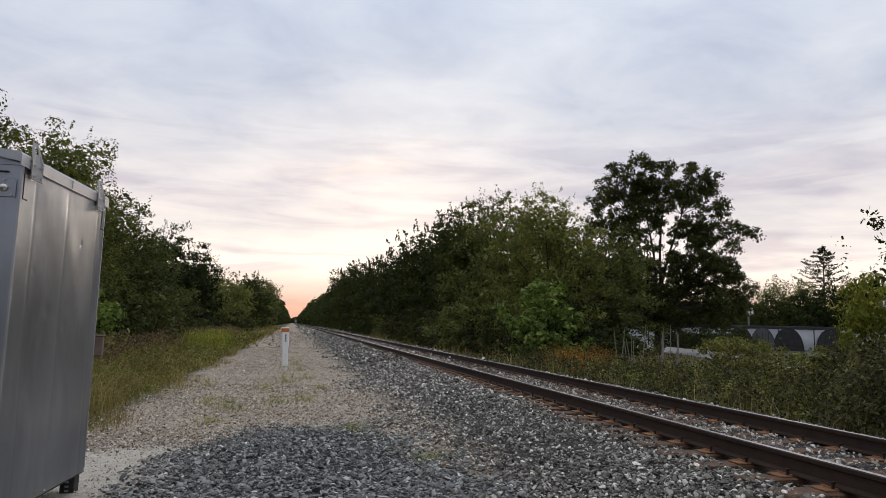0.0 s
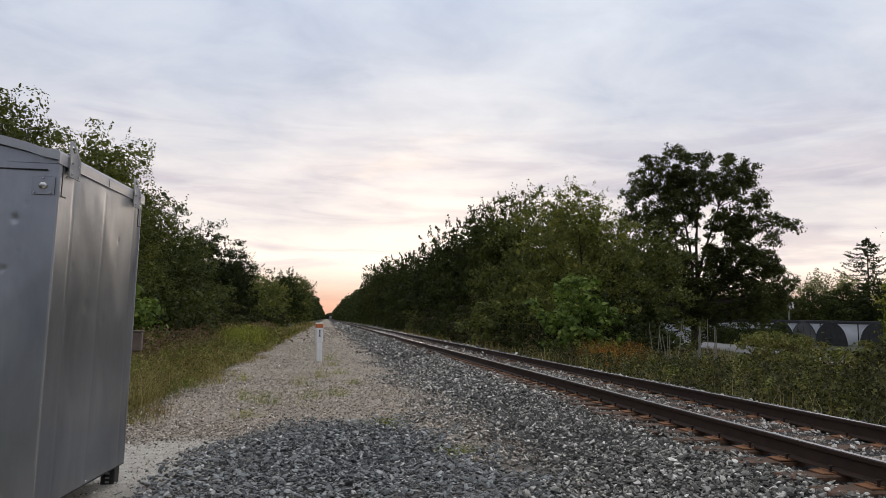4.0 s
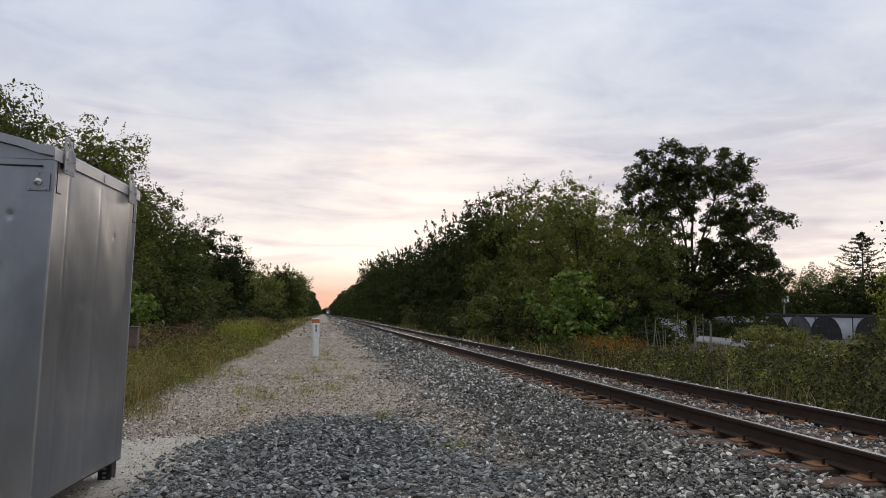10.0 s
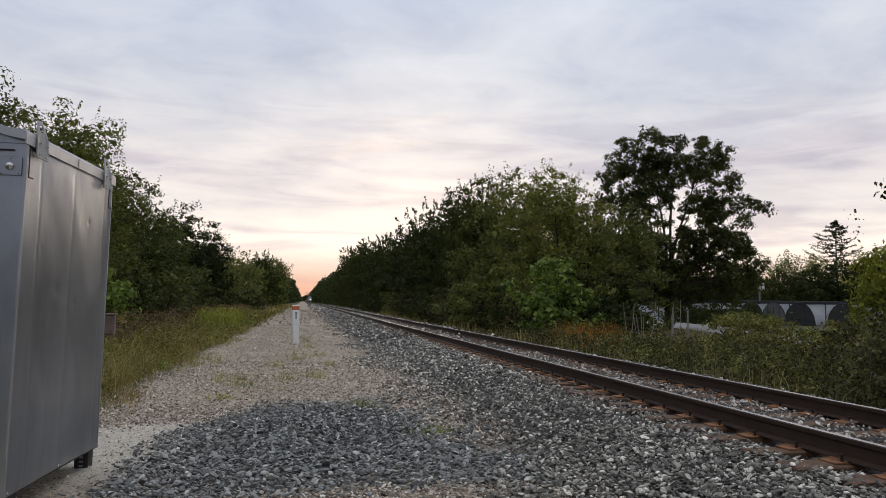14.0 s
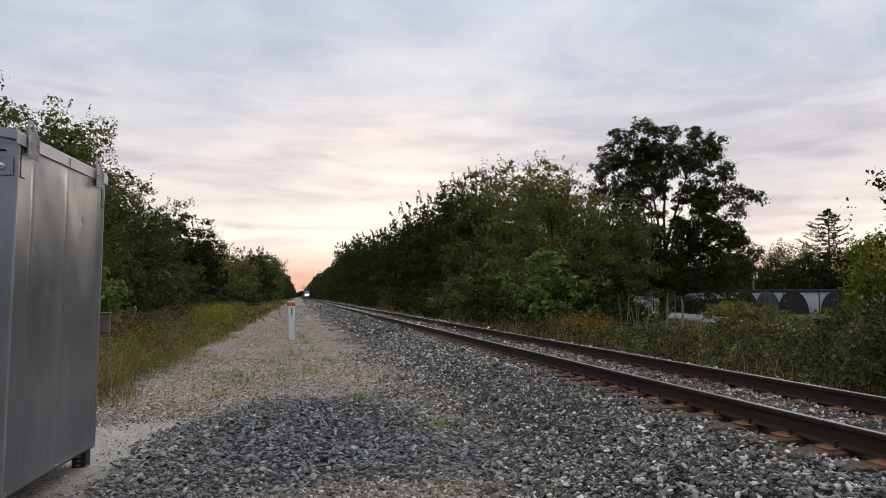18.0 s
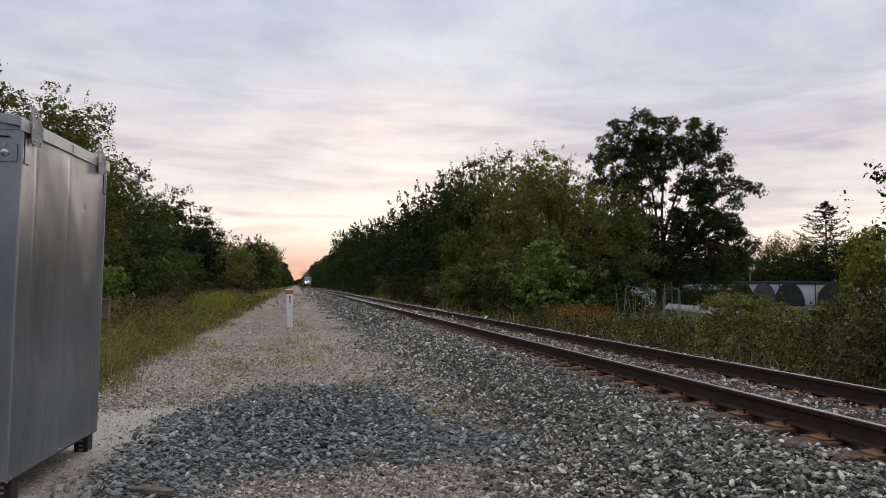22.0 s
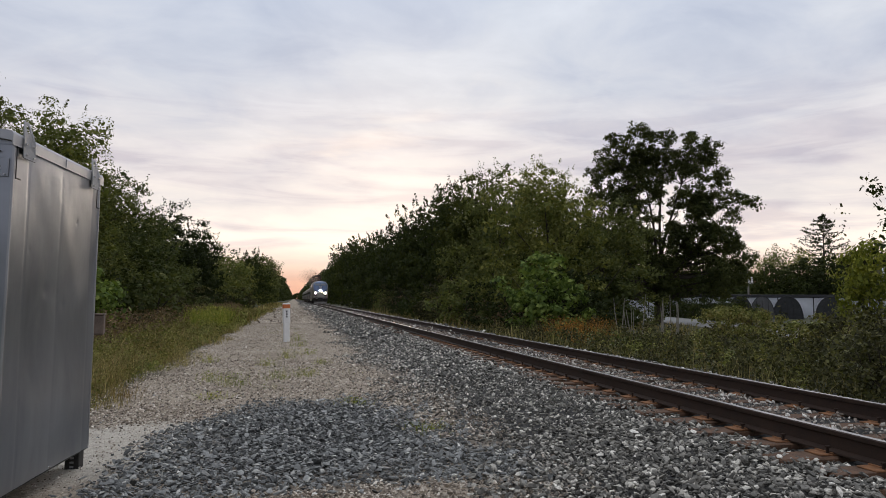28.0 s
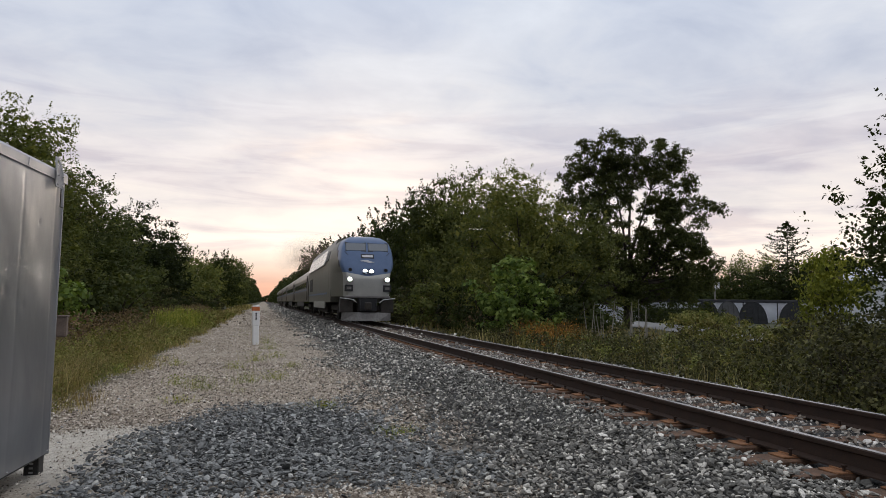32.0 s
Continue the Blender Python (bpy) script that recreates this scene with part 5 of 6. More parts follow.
    stuff("bright_weeds", joined(tufts(c, 11, 0.2, rng.uniform(0.8, 1.25, len(c)), 0.012), leafy(c, 16, 0.2, rng.uniform(0.8, 1.2, len(c)), 0.09)), GRASS_LIME, "bright yellow-green stand of weeds", "weeds")
    # russet stand
    c = field(420, 9.6, 14.2, 20.5, 28, lambda x, y: ((x - 11.2) / 1.25) ** 2 + ((y - 25.4) / 2.2) ** 2 < 1)
    stuff("russet_weeds", joined(tufts(c, 10, 0.2, rng.uniform(0.6, 1.15, len(c)), 0.009), leafy(c, 20, 0.2, rng.uniform(0.7, 1.2, len(c)), 0.06)), GRASS_RUSSET, "russet dry weeds with orange seed heads", "weeds")
    # sparse tufts on the road
    spots = np.array([(0.80, 8.9, 0.16), (1.42, 7.0, 0.15), (-0.9, 11.3, 0.3), (-0.25, 12.2, 0.26), (0.25, 12.6, 0.22), (-1.3, 12.0, 0.22), (-0.1, 16.5, 0.28), (0.35, 17.5, 0.2), (0.12, 23.4, 0.34), (-1.75, 15.5, 0.2), (0.6, 14.8, 0.16), (-1.1, 9.9, 0.14), (-0.5, 14.6, 0.2), (0.2, 20.5, 0.25)])
    thin = field(110, -2.2, 1.3, 9.6, 34, lambda x, y: rng.uniform(0, 1, len(x)) < 0.8 * np.exp(-((x + 0.3) / 0.9) ** 2))
    stuff("road_weeds", joined(tufts(spots * [1, 1, 0], 80, 0.13, spots[:, 2], 0.0024, 1.0), tufts(thin, 14, 0.16, rng.uniform(0.05, 0.16, len(thin)), 0.0022, 1.1), leafy(spots * [1, 1, 0], 30, 0.11, spots[:, 2] * 0.8, 0.03)), GRASS_LIME, "thin green grass tufts growing through the gravel", "grass")


weeds()


def dead_stalks():
    """Pale dead stems standing in the weeds before the big tree."""
    ob = tagged(new("dead_stalks"), "pale bare dead stems standing in weeds", "dead stems")
    m = worn("pale_dead_wood", (0.20, 0.18, 0.15), (0.36, 0.33, 0.28), 0.9, 0, 6, 60, 0.3)
    for i in range(16):
        x, y = (16.2 + random.uniform(-0.8, 0.8), 31 + random.uniform(-1, 1)) if i < 8 else (19.2 + random.uniform(-0.8, 0.9), 32.5 + random.uniform(-1, 1))
        h = random.uniform(1.3, 2.2)
        q = (x + random.uniform(-0.25, 0.25), y, -0.4 + h)
        part("stem", rod(bmesh.new(), (x, y, -0.4), q, 0.035, 0.012, 5), m, ob)


dead_stalks()


def bare_branches():
    """Dead grey twigs that stand up out of the leafy trees."""
    m = worn("grey_dead_twig", (0.10, 0.09, 0.08), (0.22, 0.20, 0.18), 0.9, 0, 6, 60, 0.3)
    for x, y, z, n in ((-10.0, 22.0, 6.0, 4), (-8.9, 31.6, 5.6, 6), (14.6, 44.5, 7.8, 5)):
        ob = tagged(new("bare_branch"), "dead bare grey branch with thin twigs above the leaves", "branch", "bare branches in the trees")
        ob.matrix_basis = pose(x, y, z)
        for i in range(n):
            a = random.uniform(-0.9, 0.9)
            b = (a + random.uniform(-0.25, 0.5), random.uniform(-0.4, 0.4), random.uniform(1.3, 2.3))
            part("twig", tubes_bm([((a * 0.5, 0, -0.9), 0.018), ((a, b[1] * 0.5, b[2] * 0.45), 0.011), (b, 0.004)]), m, ob)


def tubes_bm(path):
    bm = bmesh.new()
    for (p, r0), (q, r1) in zip(path, path[1:]):
        rod(bm, p, q, r0, r1, 5)
    return bm


bare_branches()

# ---- road, hoop houses and far trees across the track ----
def road():
    """A pale road that runs on beyond the weeds."""
    c = np.array([(15.0, -16.0), (24.0, 18.0), (30.5, 42.0), (41.0, 80.0), (60.0, 150.0)])
    v, f = [], []
    for i, p in enumerate(c):
        d = c[min(i + 1, len(c) - 1)] - c[max(i - 1, 0)]
        n = np.array([d[1], -d[0]]) / np.hypot(*d)
        for s in (-3.0, 3.0):
            q = p + n * s
            v += [(*q, -0.27)]
    for i in range(len(c) - 1):
        f.append((2 * i, 2 * i + 1, 2 * i + 3, 2 * i + 2))
    tagged(part("road", mesh_np("road", v, f, ASPHALT), None), "pale worn asphalt road behind the weeds", "road", kind="structure")


road()


def hoop_houses():
    film = film_material()
    mesh = worn("dark_shade_cloth", (0.02, 0.022, 0.024), (0.06, 0.062, 0.065), 0.9, 0, 2, 60, 0.2)
    net = worn("grey_shade_cloth", (0.09, 0.09, 0.095), (0.16, 0.16, 0.165), 0.9, 0, 2, 60, 0.2)

    def arch(w, h, n=14):
        return [(w * math.cos(a), h * math.sin(a) ** 0.85 if math.sin(a) > 0 else 0) for a in np.linspace(0, math.pi, n)]

    row = [(44.3, 2.4, mesh), (47.0, 2.3, net), (49.8, 2.8, mesh), (55.0, 2.9, mesh)]
    for x, w, m in row:
        hh = tagged(new("hoop_house"), "dark cloth-covered hoop house in a row", "hoop house", "row of hoop houses")
        hh.matrix_basis = pose(x, 60.0 + random.uniform(-0.3, 0.3), -0.6, 0, 0, -38)
        part("cover", loft(bmesh.new(), [[(px, y, pz) for px, pz in arch(w / 2, 2.65)] for y in (0, 9)], closed=False), film, hh)
        bm = bmesh.new()
        bm.faces.new([bm.verts.new((px, -0.02, pz)) for px, pz in arch(w / 2, 2.65)])
        part("end_cloth", bm, m, hh)
        for i in range(3):
            part("door_frame", rod(bmesh.new(), ((i - 1) * 0.55, -0.05, 0), ((i - 1) * 0.55, -0.05, 2.2), 0.03, n=6), BLACK, hh)
        ends = arch(w / 2 + 0.03, 2.68)
        bm = bmesh.new()
        for a, b in zip(ends, ends[1:]):
            rod(bm, (a[0], -0.04, a[1]), (b[0], -0.04, b[1]), 0.035, n=6)
        part("end_hoop", bm, BLACK, hh)
    big = tagged(new("greenhouse"), "long low white film greenhouse with a dark gutter", "greenhouse")
    big.matrix_basis = pose(49.0, 63.5, -0.6, 0, 0, -38)
    bm = bmesh.new()
    loft(bm, [[(x, 4.0 + 0.03 * math.sin(x * 3), 0.0), (x, 4.0 + 0.05 * math.sin(x * 2), 1.3), (x, 4.02, 2.56)] for x in np.linspace(-16, 12.5, 40)], closed=False)
    part("wall", bm, film, big, smooth=True)
    part("gutter", boxed(-16.5, 13, 3.6, 4.1, 2.56, 2.9, 0.04), BLACK, big, "dark eave gutter")
    for i in range(9):
        part("post", rod(bmesh.new(), (-15.5 + 3.5 * i, 3.8, 0), (-15.5 + 3.5 * i, 3.8, 2.6), 0.06, n=6), BLACK, big)


hoop_houses()


def white_shed():
    """A pale barn behind the poplar."""
    ob = tagged(new("barn"), "white-walled barn with a pale gable roof behind trees", "barn")
    ob.matrix_basis = pose(75.0, 62.5, -0.6, 0, 0, -46)
    m = worn("white_barn_siding", (0.62, 0.63, 0.65), (0.78, 0.79, 0.80), 0.6, 0.0, 1.2, 40, 0.1)
    part("wall", boxed(-8, 8, -4, 4, 0, 5.4, 0.03), m, ob)
    bm = bmesh.new()
    loft(bm, [[(x, -4.4, 5.3), (x, 0, 7.0), (x, 4.4, 5.3), (x, 4.4, 5.42), (x, 0, 7.15), (x, -4.4, 5.42)] for x in (-8.3, 8.3)])
    part("roof", bm, worn("pale_roof_sheet", (0.52, 0.53, 0.56), (0.66, 0.67, 0.70), 0.45, 0.3, 1.0, 40, 0.1), ob)


white_shed()


def pole():
    ob = tagged(new("utility_pole"), "grey wooden yard pole with a white meter box", "utility pole")
    ob.matrix_basis = pose(60.3, 80, -0.6)
    part("pole", rod(bmesh.new(), (0, 0, 0), (0, 0, 7.2), 0.13, 0.1, 8), worn("grey_pole_wood", (0.16, 0.15, 0.13), (0.3, 0.28, 0.25), 0.9, 0, 3, 60, 0.3), ob)
    part("box", boxed(-0.1, 0.45, -0.45, -0.1, 4.5, 5.4, 0.04), POST_WHITE, ob)


pole()


def conifer(x, y, h):
    ob = tagged(new("conifer"), "dark open-branched conifer above the far trees", "conifer")
    ob.matrix_basis = pose(x, y, -0.6)
    r = np.random.default_rng(3)
    paths, pts = [[((0, 0, 0), 0.3), ((0, 0, h * 0.6), 0.16), ((0, 0, h), 0.02)]], []
    for i in range(58):
        q = (i + 1) / 59
        z = h * (0.40 + 0.58 * q)
        ln = 7.8 * (1 - q) ** 0.66 * r.uniform(0.65, 1.1) + 0.2
        a = i * 2.4 + r.uniform(-0.4, 0.4)
        e = np.array([math.cos(a) * ln, math.sin(a) * ln, z + 0.30 * ln - 0.5])
        mid = np.array([e[0] * 0.55, e[1] * 0.55, z - 0.02 * ln])
        paths.append([((0, 0, z), 0.06), (mid, 0.045), (e, 0.012)])
        t = r.uniform(0.12, 1, (64, 1))
        on = np.where(t < 0.55, np.array([0, 0, z]) + (mid - [0, 0, z]) * t / 0.55, mid + (e - mid) * (t - 0.55) / 0.45)
        pts.append(on + r.normal(0, 0.13, (64, 3)))
    tv, tf = tubes(paths, 5)
    part("trunk", mesh_np("trunk", tv, tf, BARK, smooth=True), None, ob)
    part("crown", mesh_np("crown", *leaf_quads(np.concatenate(pts), 0.34), LEAF_DARK), None, ob)


conifer(99.2, 109.4, 19.4)


def far_trees():
    kinds = [tree("far_tree", "hazy dark tree of the far tree line", 51 + i, 11, 5.6, 0.3, 130, 34, 0.42, LEAF_DARK, lobes=8, skirt=0.4, clump_r=1.25, limbs=4, inner=900) for i in range(2)]
    thin = tree("far_tree", "thin twiggy tree of the far tree line", 57, 11, 4.4, 2.5, 110, 22, 0.26, LEAF_WOOD, lobes=7, clump_r=0.8, limbs=40, core=0)
    rows = [(60, 90, 7.4), (66, 92, 7.6), (71, 93, 8.0), (76, 94, 8.8), (81, 95, 9.8), (86, 96, 10.2), (91, 97, 10.0), (96, 98, 9.8), (102, 98, 9.6), (108, 96, 9.8), (113, 94, 10), (118, 90, 10), (110, 112, 12), (124, 84, 10.5), (132, 76, 11), (138, 64, 11), (56, 100, 9), (48, 104, 10), (40, 100, 11), (34, 90, 11)]
    for x, y, h in ((80, 103, 11.5), (86, 104, 13.4), (92, 105, 13), (75, 102, 9.6), (107, 105, 15), (112, 104, 14), (117, 102, 13), (103, 106, 14)):
        o = copy_thing(thin, pose(x, y, -0.6, 0, 0, random.uniform(0, 360)))
        o.scale = (h / 11, h / 11, h / 11)
        o["group"] = "far tree line"
    airy = copy_thing(thin, pose(-6.0, 200, -0.1, 0, 0, 40))
    airy.scale = (0.8, 0.8, 1.32)
    airy["label"] = "tall airy tree standing out of the far woods"
    discard(thin)
    for x, y, h in rows:
        o = copy_thing(kinds[random.randrange(2)], pose(x, y, -0.6, 0, 0, random.uniform(0, 360)))
        o.scale = (h / 11, h / 11, h / 11)
        o["group"] = "far tree line"
    for o in kinds:
        discard(o)
    # woods that close the horizon all round
    a = rng.uniform(0, 6.283, 26000)
    r = rng.uniform(430, 520, len(a))
    p = np.stack([r * np.cos(a), r * np.sin(a), rng.uniform(0, 1, len(a)) ** 0.8 * (12 + 3 * np.sin(a * 40) + 2 * np.sin(a * 97))], 1)
    p = p[np.abs(p[:, 0] - 3) > 16]
    q = np.stack([rng.uniform(-90, 90, 6000), rng.uniform(1500, 1560, 6000), rng.uniform(0, 1, 6000) ** 0.8], 1)
    q[:, 2] *= 11 + 3 * np.sin(q[:, 0] * 0.2)
    p = np.concatenate([p, q])
    stuff("horizon_woods", leaf_quads(p, rng.uniform(2, 4.5, len(p))), LEAF_DARK, "distant woods closing the horizon", "woods")


far_trees()

# ---- train ----
TRAIN_SILVER = worn("silver_grey_body_paint", (0.36, 0.355, 0.325), (0.48, 0.475, 0.44), 0.38, 0.35, 1.5, 60, 0.05)
TRAIN_BLUE = worn("blue_grey_nose_paint", (0.075, 0.125, 0.235), (0.11, 0.17, 0.30), 0.38, 0.1, 2, 60, 0.05)
# Silver of the side, with its shade and sunset tint put into the colour.
TRAIN_SIDE_SHADED = worn("shaded_silver_body_side", (0.12, 0.115, 0.09), (0.19, 0.18, 0.148), 0.45, 0.3, 1.5, 60, 0.05)
TRAIN_STEEL = worn("fluted_stainless_coach", (0.12, 0.108, 0.092), (0.21, 0.19, 0.165), 0.38, 0.6, 1.5, 60, 0.1)
TRAIN_UNDER = worn("grimy_underframe", (0.02, 0.018, 0.016), (0.07, 0.06, 0.05), 0.85, 0.1, 4, 60, 0.3)
TRAIN_GLASS = plain("dark_train_glass", (0.02, 0.025, 0.03), 0.08)
# Lighter than the dark glass: the windshield's reflection is put into the grey.
WINDSHIELD = plain("grey_sheen_windshield_glass", (0.20, 0.22, 0.24), 0.1)
TRAIN_WHITE = plain("white_stripe", (0.75, 0.75, 0.75), 0.45)
# Pale base colour carries the sky's reflection on the sloping upper side.
ROOF_PANEL = plain("sky_bright_sloping_panel", (0.6, 0.6, 0.58), 0.25, 0.6)
LAMP = plain("burning_headlight", (1, 1, 1), 0.3, 0, 260.0, (1.0, 0.90, 0.74))
PILOT = worn("worn_grey_pilot_paint", (0.12, 0.11, 0.10), (0.26, 0.25, 0.24), 0.7, 0.1, 5, 60, 0.2)


def build_locomotive():
    loco = tagged(new("locomotive"), "silver and blue diesel passenger locomotive with burning headlights", "locomotive")

    def front(z):
        return float(np.interp(z, [0.9, 1.3, 2.2, 2.5, 3.4, 4.05, 4.3, 4.42, 4.46], [0.12, 0.02, 0.0, 0.10, 0.55, 0.95, 1.45, 2.2, 2.9]))

    def half(z):
        return float(np.interp(z, [0.9, 2.2, 3.2, 3.7, 4.0, 4.2, 4.36, 4.46], [1.46, 1.53, 1.54, 1.48, 1.34, 1.12, 0.80, 0.35]))

    def row(z):
        """Half a turn round the nose at height z: it narrows towards the front."""
        w, f = half(z), front(z)
        taper = 0.28 - 0.12 * float(smoothstep(2.3, 2.9, z))
        right = [(w * (1.01 - taper * q ** 1.3), 3.2 + (f + 0.2 - 3.2) * q) for q in np.linspace(0, 1, 10)]
        right += [(w * (0.98 - taper), f + 0.09), (w * (0.92 - taper), f + 0.035), (w * 0.4, f + 0.008), (0, f)]
        left = [(-x, y) for x, y in right[-2::-1]]
        return [(x, y, z - (0.2 * max(0, 1 - abs(x) / 1.2) if 2.3 < z < 2.48 else 0)) for x, y in right + left]

    def shell(name, zs, paint, text, slant):
        """A band of the nose; its flanks take the body side's silver with the shade put into its colour, with a black
        band along the slanted joint.
        """
        bm = loft(bmesh.new(), [row(z)[::-1] for z in zs], closed=False)
        for one in bm.faces:
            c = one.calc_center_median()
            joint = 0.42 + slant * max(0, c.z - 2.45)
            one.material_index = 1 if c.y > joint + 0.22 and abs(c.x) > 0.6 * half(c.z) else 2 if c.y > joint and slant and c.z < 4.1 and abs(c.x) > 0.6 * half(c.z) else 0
        part(name, bm, [paint, TRAIN_SIDE_SHADED, BLACK], loco, text, smooth=True)

    def lamp(x, y, z, name, label):
        """A lens deep in a short hood."""
        hood = bmesh.new()
        ring = lambda r, yy: [(x + r * math.cos(a), yy, z + r * math.sin(a)) for a in np.linspace(0, 6.2832, 16, endpoint=False)]
        loft(hood, [ring(0.095, y + 0.16), ring(0.095, y), ring(0.125, y), ring(0.125, y + 0.35)], caps=True)
        bmesh.ops.recalc_face_normals(hood, faces=hood.faces[:])
        h = part(name, hood, BLACK, loco, label)
        part("lens", rod(bmesh.new(), (x, y + 0.12, z), (x, y + 0.2, z), 0.097, n=16), LAMP, h)

    low = [1.28, 1.4, 1.7, 2.1, 2.25, 2.47]
    high = [2.47, 2.6, 2.75, 2.92, 3.1, 3.28, 3.45, 3.62, 3.8, 3.95, 4.05, 4.2, 4.3, 4.38, 4.43, 4.46]
    shell("lower_nose", low, TRAIN_SILVER, "", 0)
    shell("upper_nose", high, TRAIN_BLUE, "blue-grey sloping nose", 0.95)

    def section(w, zb, zt):
        return [(-w, zb), (-w, 3.3), (-w * 0.93, 3.8), (-w * 0.78, zt - 0.12), (-w * 0.45, zt), (w * 0.45, zt), (w * 0.78, zt - 0.12), (w * 0.93, 3.8), (w, 3.3), (w, zb)]

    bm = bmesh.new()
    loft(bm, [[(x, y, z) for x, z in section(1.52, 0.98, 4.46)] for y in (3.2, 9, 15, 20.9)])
    part("body", bm, TRAIN_SIDE_SHADED, loco)
    for s in (-1, 1):
        for y0 in (4.5, 5.5):
            part("cab_side_window", boxed(-0.3, 0.3, 0, 0.7, 0, 0.035, 0.01), BLACK, loco, m=pose(s * 1.47, y0, 3.52, 0, s * 74, 0))
        part("cab_door", boxed(s * 1.515 - 0.01, s * 1.515 + 0.015, 4.4, 5.1, 1.3, 3.3, 0.01), TRAIN_SIDE_SHADED, loco)
        for i in range(5):
            part("roof_panel", boxed(-0.45, 0.45, 0, 2.55, 0, 0.03, 0.01), ROOF_PANEL, loco, m=pose(s * 1.465, 6.6 + 2.8 * i, 3.55, 0, s * 74, 0))
        for i in range(2):
            part("louver", boxed(s * 1.525 - 0.012, s * 1.525 + 0.012, 16.6 + 1.6 * i, 17.9 + 1.6 * i, 1.7, 2.6, 0.005), TRAIN_UNDER, loco)
        part("side_stripe", boxed(s * 1.53 - 0.008, s * 1.53 + 0.008, 5.3, 20.5, 1.42, 1.52), TRAIN_BLUE, loco)
        part("side_sill", boxed(s * 1.50 - 0.03, s * 1.50 + 0.04, 6.6, 15.2, 0.62, 1.02, 0.02), TRAIN_SILVER, loco)
        # nose fittings
        wx = s * 0.56
        part("windshield", boxed(-0.5, 0.5, -0.012, 0.02, -0.24, 0.24, 0.03), WINDSHIELD, loco, m=pose(wx, front(3.76) - 0.01 + 0.02, 3.76, -32, 0, s * 2))
        part("windshield_frame", boxed(-0.53, 0.53, 0.0, 0.03, -0.30, 0.30, 0.02), BLACK, loco, m=pose(wx, front(3.76) + 0.015, 3.76, -32, 0, s * 2))
        lamp(s * 0.15, front(2.56) - 0.12, 2.5, "headlight", "burning twin headlight")
        lamp(s * 0.92, -0.14, 2.10, "ditch_light", "burning ditch light")
        part("marker_light", rod(bmesh.new(), (s * 0.88, front(2.62) - 0.05, 2.58), (s * 0.88, front(2.62) + 0.12, 2.60), 0.09, n=12), BLACK, loco)
        part("number_box", boxed(s * 0.94 - 0.2, s * 0.94 + 0.2, -0.02, 0.1, 1.52, 1.84, 0.01), BLACK, loco, "dark panel with unreadable marks")
        part("marks", boxed(s * 0.94 - 0.11, s * 0.94 + 0.11, -0.026, -0.018, 1.62, 1.74), PILOT, loco)
        part("step_well", boxed(s * 1.0 - 0.32, s * 1.0 + 0.32, 0.25, 0.7, 0.5, 1.2, 0.03), TRAIN_UNDER, loco)
        bar = bmesh.new()
        rod(bar, (s * 0.55, -0.05, 0.98), (s * 0.75, -0.12, 1.13), 0.018, n=6), rod(bar, (s * 0.75, -0.12, 1.13), (s * 1.35, 0.0, 1.2), 0.018, n=6)
        part("grab_rail", bar, TRAIN_WHITE, loco)
        part("hose", rod(bmesh.new(), (s * 0.42, -0.03, 1.15), (s * 0.36, -0.1, 0.6), 0.03, n=6), BLACK, loco)
    for s in (-1, 1):
        part("wiper", rod(bmesh.new(), (s * 0.95, front(3.32) - 0.02, 3.32), (s * 1.12, front(3.5) - 0.0, 3.5), 0.014, n=5), BLACK, loco)
    part("sign_plate", boxed(-0.33, 0.33, -0.01, 0.02, -0.12, 0.12, 0.01), BLACK, loco, m=pose(0, front(3.28) + 0.0, 3.28, -27, 0, 0))
    part("plate_marks", boxed(-0.27, 0.27, -0.018, 0.0, -0.06, 0.06), TRAIN_WHITE, loco, m=pose(0, front(3.28) - 0.006, 3.28, -27, 0, 0))
    bm = bmesh.new()
    for i in range(3):
        box(bm, -0.34 + 0.16 * i, 0.06 + 0.13 * i, -0.012, 0.0, 0.05 - 0.06 * i, 0.085 - 0.06 * i, m=pose(0, 0, 0, 0, -6, 0))
    part("emblem", bm, TRAIN_WHITE, loco, "white swept emblem bars", m=pose(0, front(3.0) - 0.008, 3.0, -27, 0, 0))
    part("anticlimber", boxed(-1.1, 1.1, 0.0, 0.4, 1.2, 1.32, 0.03), PILOT, loco)
    part("coupler_pocket", boxed(-0.45, 0.45, 0.05, 0.7, 0.55, 1.22, 0.04), BLACK, loco)
    cp = bmesh.new()
    box(cp, -0.13, 0.13, -0.42, 0.4, 0.68, 0.95, 0.05, seg=2), box(cp, -0.2, 0.12, -0.5, -0.25, 0.62, 1.0, 0.06, seg=2)
    part("coupler", cp, TRAIN_UNDER, loco)
    bm = bmesh.new()
    loft(bm, [[(-1.2, 0.35, z0), (-0.5, y1, z0), (0.5, y1, z0), (1.2, 0.35, z0), (1.2, 0.6, z0), (-1.2, 0.6, z0)] for z0, y1 in ((0.1, -0.25), (0.5, 0.02))])
    part("snowplough", bm, PILOT, loco, "worn grey plough under the coupler")
    part("fuel_tank", boxed(-1.3, 1.3, 7.2, 14.0, 0.35, 1.0, 0.12, seg=2), TRAIN_UNDER, loco)
    for yc in (4.4, 17.2):
        truck = part("truck", boxed(-1.15, 1.15, yc - 1.9, yc + 1.9, 0.55, 0.85, 0.05), TRAIN_UNDER, loco)
        for dy in (-1.4, 1.4):
            for s in (-1, 1):
                part("wheel", rod(bmesh.new(), (s * 0.68, yc + dy, 0.52), (s * 0.82, yc + dy, 0.52), 0.51, n=24), TRAIN_UNDER, truck)
